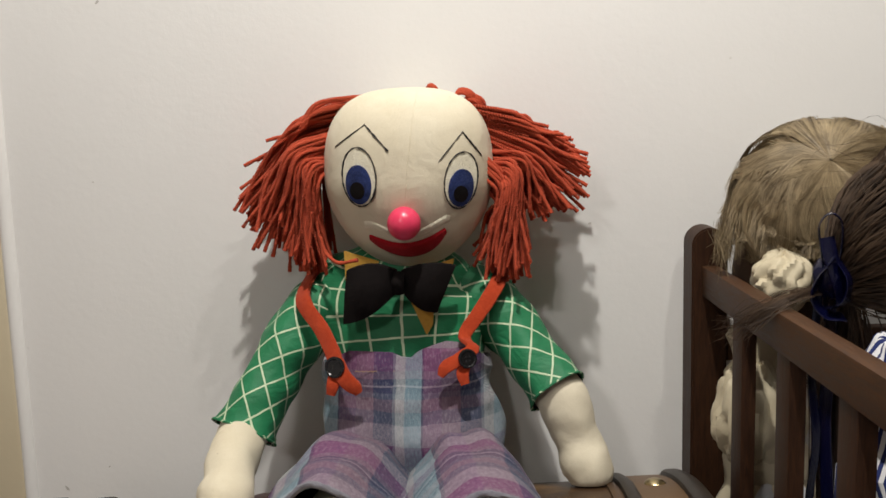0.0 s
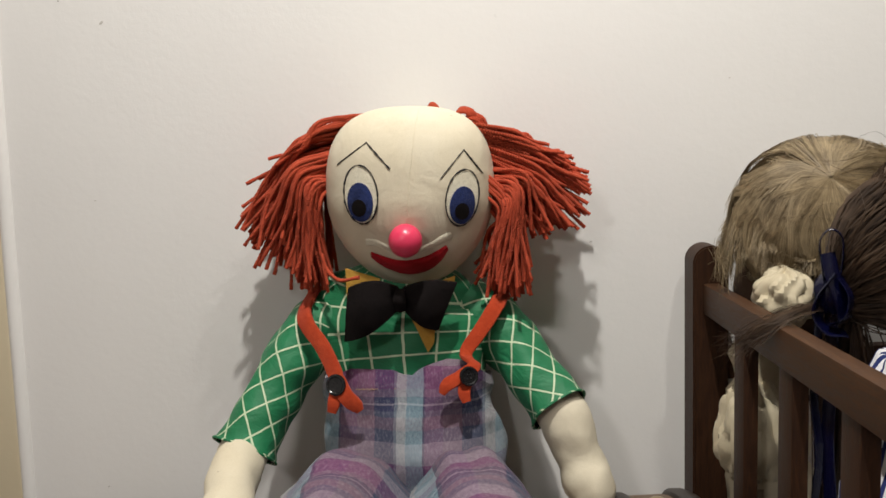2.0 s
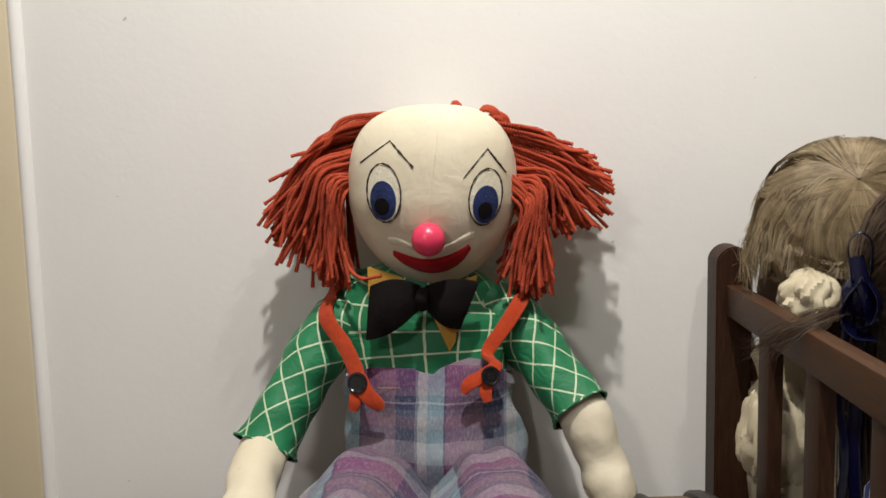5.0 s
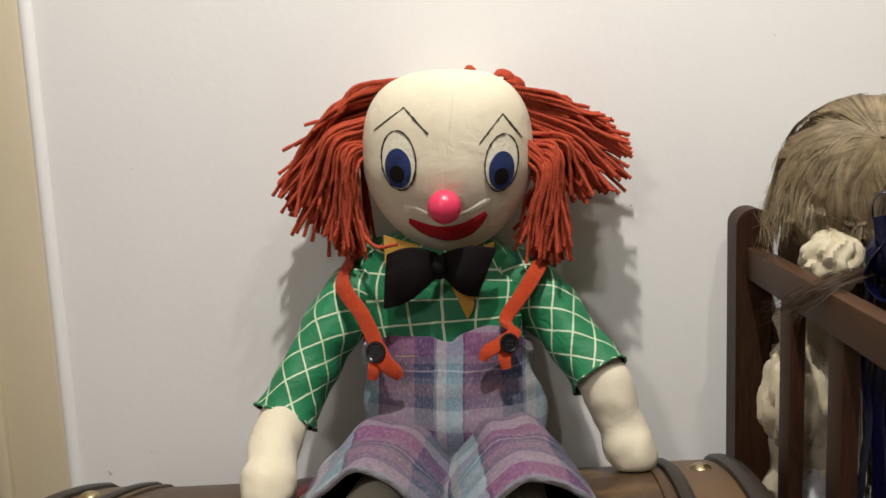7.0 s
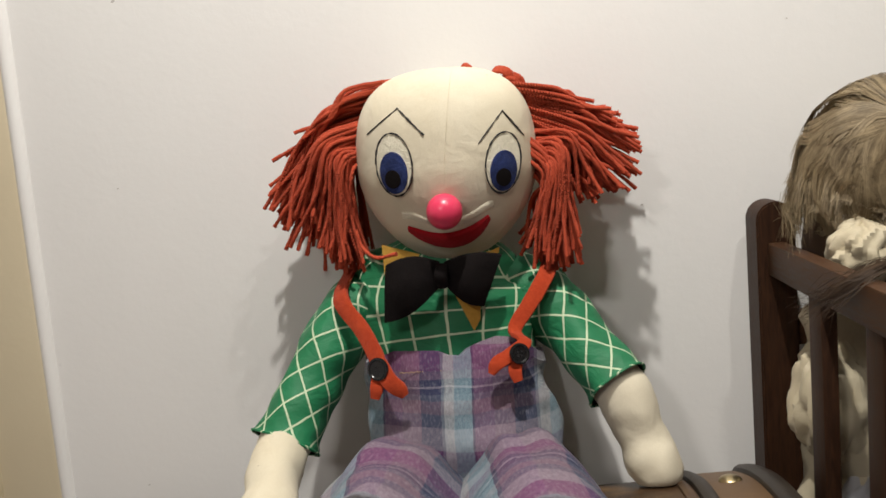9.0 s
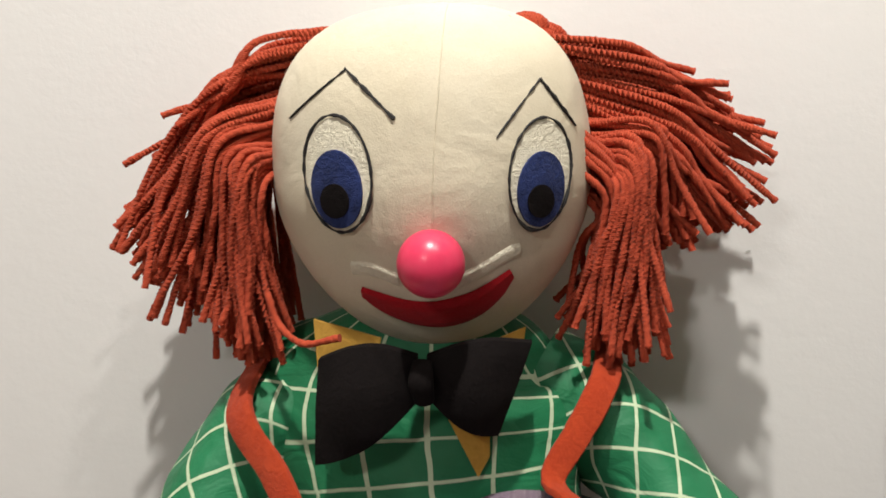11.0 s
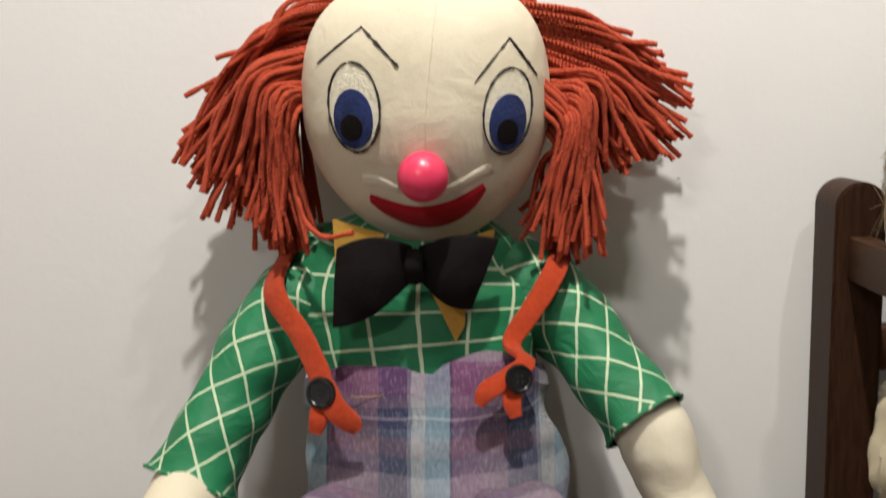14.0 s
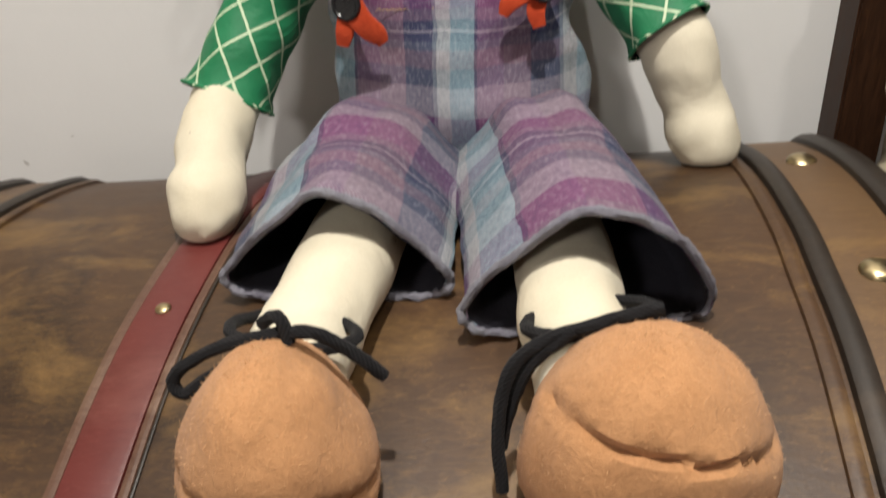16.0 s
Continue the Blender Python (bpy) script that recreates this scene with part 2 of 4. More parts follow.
DARK_WOOD = timber("dark_stained_wood", (0.016, 0.0056, 0.0022), (0.050, 0.019, 0.0068), (8, 8, 0.8), 0.5, (0.15, 0.066, 0.024))
RAIL_WOOD = timber("dark_stained_rail_wood", (0.032, 0.0125, 0.0045), (0.084, 0.036, 0.0135), (8, 0.8, 8), 0.5, (0.20, 0.095, 0.038))
TRUNK = trunk_skin("brown_trunk_leather", (0.019, 0.0085, 0.004), (0.070, 0.033, 0.013), (0.118, 0.059, 0.021))
TRUNK_BAND = trunk_skin("light_trunk_leather", (0.0744, 0.03844, 0.01612), (0.124, 0.0682, 0.02976), (0.1612, 0.093, 0.0434))
RED_LEATHER = trunk_skin("red_leather", (0.085, 0.014, 0.012), (0.135, 0.022, 0.019), (0.15, 0.034, 0.027), (0.19, 0.065, 0.052))
SCUFFED = trunk_skin("scuffed_leather", (0.07, 0.030, 0.018), (0.11, 0.055, 0.035), (0.20, 0.12, 0.08), (0.26, 0.17, 0.12))
EDGING = trunk_skin("dark_rubbed_edging", (0.010, 0.007, 0.005), (0.022, 0.015, 0.010), (0.040, 0.028, 0.018), (0.060, 0.040, 0.026))
BRASS = plain("aged_brass", (0.52, 0.42, 0.24), 0.3, 1.0)
BLOND = strand_hair("ash_blond_hair", (0.090, 0.060, 0.030), (0.42, 0.325, 0.19))
BRUNETTE = strand_hair("brown_hair", (0.018, 0.010, 0.006), (0.12, 0.075, 0.045))
RIBBON = plain("navy_satin", (0.0022, 0.0028, 0.022), 0.25)
SILK = weave("cream_silk", (0.55, 0.485, 0.345), (0.48, 0.405, 0.275), 600, 0.35, 0.6)
GREY_CLOTH = weave("grey_white_cotton", (0.50, 0.50, 0.52), (0.42, 0.42, 0.45), 600, 0.15, 0.8)
# dark brown standing in for the shade under the blond hair
HAIR_SHADE = weave("brown_hair_shade", (0.085, 0.048, 0.028), (0.06, 0.034, 0.02), 600, 0.2)
STRIPES = striped_cotton("navy_striped_cotton")
FLOOR = timber("floor_boards", (0.07, 0.038, 0.02), (0.12, 0.065, 0.034), (0.6, 8, 8))


# ---- mesh tools ----
class Bag:
    """Grids of points with a uv in metres and a material each, joined into one mesh."""

    def __init__(self):
        self.v, self.f, self.m, self.uv, self.mats = [], [], [], [], []

    def slot(self, mat):
        if mat not in self.mats:
            self.mats.append(mat)
        return self.mats.index(mat)

    def grid(self, rows, mat, closed=False, uv=None, flip=False):
        start, k = len(self.v), self.slot(mat)
        n, m = len(rows), len(rows[0])
        for row in rows:
            self.v += [tuple(p) for p in row]
        for i in range(n - 1):
            for j in range(m if closed else m - 1):
                a, b = start + i * m + j, start + i * m + (j + 1) % m
                quad = [a, b, b + m, a + m]
                cell = [(i, j), (i, j + 1), (i + 1, j + 1), (i + 1, j)]
                if flip:
                    quad.reverse(), cell.reverse()
                self.f.append(quad)
                self.m.append(k)
                self.uv += [uv[p][q] if uv else (q / m, p / n) for p, q in cell]

    def cap(self, ring, mat, flip=False):
        start, m = len(self.v), len(ring)
        self.v += [tuple(p) for p in ring] + [tuple(sum((Vector(p) for p in ring), Vector()) / m)]
        k = self.slot(mat)
        for j in range(m):
            tri = [start + j, start + (j + 1) % m, start + m]
            if flip:
                tri.reverse()
            self.f.append(tri)
            self.m.append(k)
            self.uv += [(0, 0)] * 3

    def mesh(self, name, smooth=True, weld=True):
        me = bpy.data.meshes.new(name)
        me.from_pydata(self.v, [], self.f)
        for mat in self.mats:
            me.materials.append(mat)
        me.polygons.foreach_set("material_index", self.m)
        me.polygons.foreach_set("use_smooth", [smooth] * len(self.f))
        layer = me.uv_layers.new(name="uv")
        layer.data.foreach_set("uv", [c for pair in self.uv for c in pair])
        me.update()
        return me


def spline(points, n):
    """n + 1 places along a smooth curve through the points; they may carry more than three values."""
    p = np.array(points, float)
    p = np.vstack([2 * p[0] - p[1], p, 2 * p[-1] - p[-2]])
    out = []
    for s in np.linspace(0, len(points) - 1, n + 1):
        i = min(int(s), len(points) - 2)
        t = s - i
        a, b, c, d = p[i : i + 4]
        out.append(0.5 * (2 * b + (c - a) * t + (2 * a - 5 * b + 4 * c - d) * t * t + (3 * b - a - 3 * c + d) * t**3))
    return out


def tube(bag, path, mat, n=24, seg=8, wobble=0.0, side=None, freq=30.0, ends=True, shape=None, floor=None, flip=False):
    """A tube along rows of x, y, z, radius across, radius along the other way; radius may change on the way."""
    rows = spline(path, n)
    pts = [Vector(r[:3]) for r in rows]
    mean = sum(r[3] + (r[4] if len(r) > 4 else r[3]) for r in rows) / (2 * len(rows))
    rings, uvs, ref, length = [], [], Vector(side) if side else None, 0.0
    for i, p in enumerate(pts):
        ahead = (pts[min(i + 1, n)] - pts[max(i - 1, 0)]).normalized()
        if ref is None:
            ref = ahead.orthogonal()
        a = (ref - ahead * ref.dot(ahead)).normalized()
        b = ahead.cross(a)
        if side is None:
            ref = a
        ra = rows[i][3]
        rb = rows[i][4] if len(rows[i]) > 4 else ra
        if i:
            length += (p - pts[i - 1]).length
        ring, uv = [], []
        for j in range(seg + 1):
            w = 2 * math.pi * j / seg
            uv.append((w * mean, length))
            if j == seg:
                break
            c, s = math.cos(w), math.sin(w)
            if shape:
                c, s = shape(c, s)
            q = p + a * (ra * c) + b * (rb * s)
            if wobble:
                q += (a * c + b * s) * wobble * noise.noise(q * freq)
            if floor is not None:
                q.z = max(q.z, floor(q.y, q.x) + 0.002)
            ring.append(q)
        rings.append(ring)
        uvs.append(uv)
    bag.grid(rings, mat, True, uvs, flip)
    if ends:
        bag.cap(rings[0], mat, not flip)
        bag.cap(rings[-1], mat, flip)
    return rings, uvs


def box(bag, lo, hi, mat, bevel=0.003, m=None):
    bm = bmesh.new()
    bmesh.ops.create_cube(bm, size=1)
    for v in bm.verts:
        v.co = Vector([lo[k] + (v.co[k] + 0.5) * (hi[k] - lo[k]) for k in range(3)])
    if bevel:
        bmesh.ops.bevel(bm, geom=bm.edges[:], offset=bevel, segments=2, affect="EDGES", profile=0.6)
    if m is not None:
        bm.transform(m)
    add_bm(bag, bm, mat)


def add_bm(bag, bm, mat):
    bm.verts.index_update()
    start, k = len(bag.v), bag.slot(mat)
    bag.v += [tuple(v.co) for v in bm.verts]
    for f in bm.faces:
        bag.f.append([start + v.index for v in f.verts])
        bag.m.append(k)
        bag.uv += [(v.co.x + v.co.y, v.co.z) for v in f.verts]
    bm.free()


def part(name, bag, parent=None, label="", smooth=True):
    ob = new(name, bag.mesh(name, smooth))
    ob.data.set_sharp_from_angle(angle=radians(42))
    if parent:
        ob.parent = parent
    return tagged(ob, label) if label else ob


def slab(name, lo, hi, mat, label, category, bevel=0.0):
    bag = Bag()
    box(bag, lo, hi, mat, bevel)
    return tagged(part(name, bag), label, category, kind="structure")


# ---- the room ----
WALL_Y = 1.243
slab("wall_north", (-0.70, WALL_Y, 0), (2.2, WALL_Y + 0.12, CEILING), WALL, "white painted plaster wall with small chips and dents", "wall")
slab("wall_south", (-2.9, -4.32, 0), (2.2, -4.2, CEILING), WALL, "plain white painted wall", "wall")
slab("wall_west", (-3.02, -4.32, 0), (-2.9, WALL_Y + 0.12, CEILING), WALL, "plain white painted wall", "wall")
slab("wall_east", (2.2, -4.32, 0), (2.32, WALL_Y + 0.12, CEILING), WALL, "plain white painted wall", "wall")
slab("wall_north_left", (-2.9, WALL_Y, 0), (-1.62, WALL_Y + 0.12, CEILING), WALL, "plain white painted wall", "wall")
slab("wall_over_door", (-1.62, WALL_Y, 2.06), (-0.70, WALL_Y + 0.12, CEILING), WALL, "plain white painted wall over a door", "wall")
slab("floor", (-3.02, -4.32, -0.1), (2.32, WALL_Y + 0.12, 0), FLOOR, "brown wooden floor", "floor")
slab("ceiling", (-3.02, -4.32, CEILING), (2.32, WALL_Y + 0.12, CEILING + 0.1), WALL, "white painted ceiling", "ceiling")
slab("door_1", (-1.62, WALL_Y + 0.035, 0.005), (-0.70, WALL_Y + 0.075, 2.06), CREAM_PAINT, "closed cream painted door", "door", 0.004)
frame_bag = Bag()
box(frame_bag, (-0.732, WALL_Y - 0.006, 0), (-0.636, WALL_Y + 0.035, 2.06), CREAM_PAINT, 0.006)
box(frame_bag, (-0.742, WALL_Y - 0.016, 0), (-0.722, WALL_Y + 0.03, 2.06), CREAM_PAINT, 0.005)
tagged(part("door_trim", frame_bag), "cream painted door casing beside the white wall", "trim", kind="structure")


bead = Bag()
tube(bead, [(-0.630, WALL_Y + 0.004, 0.0, 0.011, 0.012), (-0.630, WALL_Y + 0.004, 1.0, 0.011, 0.012), (-0.630, WALL_Y + 0.004, 2.06, 0.011, 0.012)], WALL, 12, 16, 0.0012, (1, 0, 0), 9)
tagged(part("corner_bead", bead), "white painted rounded plaster edge beside the casing", "trim", kind="structure")


CHIP = plain("bare_plaster", (0.56, 0.54, 0.51), 0.8)
north = bpy.data.objects["wall_north"]
for k, (x, z, r, lean) in enumerate(((-0.474, 1.183, 0.0035, 0.7), (0.354, 1.081, 0.0014, 0.2), (-0.510, 0.536, 0.002, 0.4), (-0.576, 0.503, 0.0045, -0.8), (0.175, 0.873, 0.002, 0.3), (-0.500, 0.944, 0.0015, 0.0), (-0.532, 1.214, 0.002, 0.0))):
    bag = Bag()
    ring = []
    for w in np.linspace(0, 2 * math.pi, 12, endpoint=False):
        q = r * (1 + 0.5 * noise.noise(Vector((math.cos(w), math.sin(w), 3.7 * k))))
        a, b = q * math.cos(w), 0.45 * q * math.sin(w)
        ring.append(Vector((x + a * math.cos(lean) - b * math.sin(lean), WALL_Y - 0.0004, z + a * math.sin(lean) + b * math.cos(lean))))
    bag.cap(ring, CHIP)
    part("paint_chip", bag, north, "small grey chip in the paint")


# ---- the trunk ----
def lid(y, x=0.0):
    """Height of the trunk's domed lid, which sags a little towards its left end."""
    return 0.600 - (y - 0.90) ** 2 / 1.30 + 0.052 * (x - 0.11)


T0, T1, TY0, TY1 = -0.553, 0.283, 0.615, 1.195
trunk = tagged(new("trunk"), "old brown leather trunk with domed lid and brass studs", "trunk")
trunk.location = (-0.135, 0.9, 0)


def lid_line(x, lift=0.0, y0=TY0, y1=TY1, n=40):
    out = []
    for i in range(n + 1):
        y = y0 + (y1 - y0) * i / n
        edge = min(y - TY0, TY1 - y)
        drop = 0.03 * (1 - math.sqrt(max(0.0, 1 - (1 - min(edge, 0.03) / 0.03) ** 2)))
        out.append(Vector((x, y, lid(y, x) - drop + lift)))
    return out


def on_trunk(name, bag, label=""):
    ob = part(name, bag, None, label)
    ob.parent = trunk
    ob.matrix_parent_inverse = Matrix.Translation((0.135, -0.9, 0))
    return ob


bag = Bag()
rows = []
for i in range(31):
    x = T0 + (T1 - T0) * i / 30
    line = lid_line(x)
    rows.append([Vector((x, TY0, 0.46))] + line + [Vector((x, TY1, 0.46))])
bag.grid(rows, TRUNK, flip=True)
for row, flip in ((rows[0], False), (rows[-1], True)):
    bag.cap(row, TRUNK, flip)
on_trunk("lid", bag)
bag = Bag()
box(bag, (T0, TY0, 0.0), (T1, TY1, 0.455), TRUNK, 0.012)
on_trunk("body", bag)


def lid_strip(name, x0, x1, mat, lift, label="", edge=0.004, y1=TY1):
    """A strip that runs over the lid and down its front."""
    bag = Bag()
    prof = [(x0, 0.0), (x0 + 0.15 * edge, lift * 0.7), (x0 + edge, lift), (x1 - edge, lift), (x1 - 0.15 * edge, lift * 0.7), (x1, 0.0)]
    rows = []
    for x, up in prof:
        line = lid_line(x, up + 0.0005, y1=y1)
        rows.append([Vector((x, TY0 - up, 0.05))] + line)
    for row in rows:
        for p in row:
            p.x += 0.0012 * noise.noise(Vector((p.y * 14, 3.1 * x0, 0)))
    bag.grid(rows, mat, flip=True)
    return on_trunk(name, bag, label)


for sign, inner in ((1, 0.190), (-1, -0.462)):
    a = inner
    lid_strip("edging", *sorted((a, a + sign * 0.016)), EDGING, 0.008, "dark rounded edging strip", 0.005)
    lid_strip("piping", *sorted((a - sign * 0.014, a - sign * 0.003)), TRUNK, 0.004, "brown leather piping")
    lid_strip("band", *sorted((a + sign * 0.016, a + sign * 0.066)), TRUNK_BAND, 0.003, "tan leather band")
    lid_strip("edging", *sorted((a + sign * 0.066, a + sign * 0.088)), EDGING, 0.010, "dark rounded edging strip", 0.006)
lid_strip("strap", -0.262, -0.224, RED_LEATHER, 0.0035, "worn red leather strap", 0.003, 1.17)
lid_strip("strap_border", -0.270, -0.262, SCUFFED, 0.002, "scuffed strap border")
lid_strip("strap_border", -0.224, -0.217, SCUFFED, 0.002, "scuffed strap border")
lid_strip("strap_seam", -0.217, -0.2145, EDGING, 0.0015, "dark stitched seam", 0.001)


def stud(name, x, y, r, lift=0.003, label="domed brass stud"):
    bag = Bag()
    rows = []
    for i in range(7):
        a = math.pi / 2 * i / 6
        rows.append([Vector((x + r * math.cos(a) * math.cos(w), y + r * math.cos(a) * math.sin(w), lid(y, x) + lift + 0.5 * r * math.sin(a))) for w in np.linspace(0, 2 * math.pi, 16, endpoint=False)])
    bag.grid(rows, BRASS, True)
    return on_trunk(name, bag, label)


for x in (0.231, -0.503):
    for y in (0.674, 0.863, 1.052):
        stud("stud", x, y, 0.0125)
for y in (0.848,):
    stud("strap_nail", -0.243, y, 0.006, 0.004, "small bright nail head")


# ---- the clown doll: one mesh ----
doll = Bag()
HC, HR = Vector((-0.052, 1.146, 0.945)), (0.1035, 0.090, 0.108)


def girth(s):
    """Width of the head at height s (-1 chin, 1 crown): a full crown and a tapered chin."""
    if s > 0:
        return max(0.0, 1 - s**2.8) ** (1 / 2.8)
    return math.sqrt(max(0.0, 1 - s * s)) * (1 - 0.12 * (-s) ** 1.4)


def head_point(a, b):
    s = math.sin(b)
    w = girth(s)
    return HC + Vector((HR[0] * w * math.sin(a), -HR[1] * w * math.cos(a), HR[2] * s * (1.04 if s < 0 else 1)))


def face(x, z, lift=0.0):
    """The place on the front of the head at x, z, raised along the head's normal."""
    def at(x, z):
        s = max(-0.97, min(0.97, (z - HC.z) / (HR[2] * (1.04 if z < HC.z else 1))))
        u = (x - HC.x) / (HR[0] * max(0.1, girth(s)))
        return Vector((x, HC.y - HR[1] * girth(s) * math.sqrt(max(0.02, 1 - u * u)), z))
    p, e = at(x, z), 0.0015
    nrm = (at(x + e, z) - at(x - e, z)).cross(at(x, z + e) - at(x, z - e)).normalized()
    return p + nrm * lift


rows = [[head_point(2 * math.pi * j / 64, -math.pi / 2 + math.pi * i / 40) for j in range(64)] for i in range(41)]
doll.grid(rows, CALICO, True)


def patch(outline, mat, lift, edge=0.002, rings=8, thick=0.002):
    """A felt patch laid on the face: outline as x, z places round a middle."""
    mid = sum((Vector(p) for p in outline), Vector((0, 0))) / len(outline)
    rows = [[face(*(mid + (Vector(p) - mid) * f), l) for p in outline] for f, l in [(1.0, lift - thick)] + [((1 - k / rings) * 0.985, lift) for k in range(rings)] + [(0.001, lift)]]
    doll.grid(rows, mat, True, flip=True)


def oval(cx, cz, rx, rz, lean=0.0, n=36, top=1.0):
    out = []
    for j in range(n):
        w = 2 * math.pi * j / n
        x, z = rx * math.cos(w), rz * math.sin(w)
        if z > 0:
            x *= top
        c, s = math.cos(radians(lean)), math.sin(radians(lean))
        out.append((cx + c * x + s * z, cz - s * x + c * z))
    return out


def thread(points, width, mat=INK, n=40, lift=0.0004):
    flat = spline(points, n) if len(points) > 2 else [np.array(points[0]) + (np.array(points[1]) - np.array(points[0])) * k / n for k in range(n + 1)]
    path = []
    for i, q in enumerate(flat):
        p = face(q[0], q[1], lift)
        path.append((*p, width * (0.85 + 0.9 * noise.noise(Vector((q[0] * 220, q[1] * 220, 1.7))))))
    tube(doll, path, mat, n, 6)


for cx, cz, rx, rz, lean in ((-0.0995, 0.951, 0.0200, 0.0325, -3), (0.0145, 0.944, 0.0172, 0.0315, 9)):
    patch(oval(cx, cz, rx, rz, lean), WHITE, 0.0018)
    patch(oval(cx - 0.0005, cz - 0.0085, rx * 0.78, rz * 0.69, lean), BLUE, 0.0032)
    patch(oval(cx - 0.0015, cz - 0.0150, rx * 0.44, rz * 0.30, lean), BLACK, 0.0040)
    ring = oval(cx, cz, rx * 1.03, rz * 1.02, lean)
    thread(ring + ring[:1], 0.0010, n=90, lift=0.0022)
thread([(-0.1305, 0.9855), (-0.0925, 1.0095)], 0.0008)
thread([(-0.0925, 1.0105), (-0.0645, 0.9795)], 0.0009)
thread([(-0.0085, 0.966), (0.0180, 0.9985)], 0.0008)
thread([(0.0180, 0.9985), (0.0385, 0.971)], 0.0012)
# the centre seam
thread([(-0.0335, 1.047), (-0.0385, 1.00), (-0.044, 0.955), (-0.047, 0.92)], 0.0004, CALICO, 40, 0.0002)
# mouth and the pale cheek pieces
upper = [(-0.0930, 0.8835), (-0.083, 0.8800), (-0.066, 0.8745), (-0.049, 0.8730), (-0.030, 0.8770), (-0.016, 0.8835), (-0.0055, 0.8895)]
lower = [(-0.0035, 0.8845), (-0.012, 0.8705), (-0.027, 0.8590), (-0.046, 0.8540), (-0.065, 0.8570), (-0.082, 0.8660), (-0.0930, 0.8770)]
up, low = spline(upper, 24), spline(lower, 24)
rows = []
for k in range(7):
    f = k / 6
    rows.append([face(*(a + (b - a) * f), 0.0030 if 0 < k < 6 else 0.0006) for a, b in zip(up, reversed(low))])
doll.grid(rows, RED)
for pts in ([(-0.036, 0.884), (-0.020, 0.891), (-0.006, 0.8985), (0.0015, 0.9005)], [(-0.098, 0.895), (-0.085, 0.894), (-0.070, 0.887)]):
    mid = spline(pts, 16)
    rows = []
    for k in range(6):
        off = (k / 5 - 0.5) * 0.0095
        rows.append([face(q[0], q[1] + off, 0.0012 if 0 < k < 5 else -0.0004) for q in mid])
    doll.grid(rows, WHITE, flip=True)
# the nose
NC, NR = Vector((-0.0485, 1.0505, 0.8985)), 0.0192
doll.grid([[NC + NR * Vector((math.cos(b) * math.sin(a), -math.cos(b) * math.cos(a), math.sin(b))) for a in np.linspace(0, 2 * math.pi, 32, endpoint=False)] for b in np.linspace(-math.pi / 2, math.pi / 2, 21)], NOSE, True)

# yarn hair in two bunches and small tufts behind the crown
rnd = random.Random(4)


def strand(points, r=0.0023, n=16, mat=None):
    """A two-ply yarn: a tube whose lobed section turns along its length."""
    end = Vector(points[-1]) + (Vector(points[-1]) - Vector(points[-2])).normalized() * 0.004
    rows = spline([*points, end], n * 5)
    pts = [Vector(q) for q in rows]
    ref, length, turn, rings, uvs = Vector((0.31, 0.77, 0.55)), 0.0, rnd.uniform(0, 6.3), [], []
    seg = 8
    for i, p in enumerate(pts):
        ahead = (pts[min(i + 1, len(pts) - 1)] - pts[max(i - 1, 0)]).normalized()
        a = (ref - ahead * ref.dot(ahead)).normalized()
        b, ref = ahead.cross(a), a
        if i:
            length += (p - pts[i - 1]).length
        w0 = turn + length * 2 * math.pi / 0.0115
        grow = r * (1.22 if i >= len(pts) - 2 else 1.0) * (1 + 0.08 * math.sin(length * 310 + turn))
        ring = []
        for j in range(seg):
            w = 2 * math.pi * j / seg
            k = grow * (0.93 + 0.13 * abs(math.cos(w)))
            ring.append(p + (a * math.cos(w + w0) + b * math.sin(w + w0)) * k)
        rings.append(ring)
        uvs.append([(2 * math.pi * j / seg * r, length) for j in range(seg + 1)])
    doll.grid(rings, mat or YARN, True, uvs)
    doll.cap(rings[-1], mat or YARN)


def bunch(count, root, mid, tip, spread, depth):
    for i in range(count):
        s = (i + rnd.random()) / count
        d = rnd.random()
        a, b, c = (np.array(spline(line, 60)[int(round(s * 60))]) for line in (root, mid, tip))
        y0, y1, y2 = (lo + (hi - lo) * d for lo, hi in depth)
        reach = 1.0 - 0.25 * rnd.random() ** 2
        c = b + (c - b) * reach
        j = [rnd.gauss(0, spread) for _ in range(6)]
        q = 0.5 * (b + c) + np.array([j[0], j[1]])
        strand([(a[0], y0, a[1]), (b[0] + j[2], y1, b[1] + j[3]), (q[0], 0.5 * (y1 + y2) + 0.3 * j[4], q[1]), (c[0] + 2.2 * j[4], y2 + 2 * j[5], c[1] + 2.2 * j[0])])


bunch(125, [(-0.100, 1.046), (-0.140, 1.020), (-0.152, 0.980), (-0.150, 0.955)], [(-0.152, 1.034), (-0.190, 1.006), (-0.186, 0.976), (-0.162, 0.950)], [(-0.214, 0.986), (-0.238, 0.954), (-0.268, 0.918), (-0.266, 0.888), (-0.232, 0.864), (-0.200, 0.850), (-0.178, 0.836), (-0.160, 0.848)], 0.0030, [(1.15, 1.19), (1.125, 1.195), (1.125, 1.195)])
bunch(92, [(-0.146, 1.002), (-0.152, 0.975), (-0.150, 0.955)], [(-0.190, 0.984), (-0.176, 0.966), (-0.160, 0.948)], [(-0.252, 0.915), (-0.212, 0.870), (-0.182, 0.845), (-0.163, 0.848)], 0.0032, [(1.125, 1.15), (1.10, 1.13), (1.105, 1.15)])
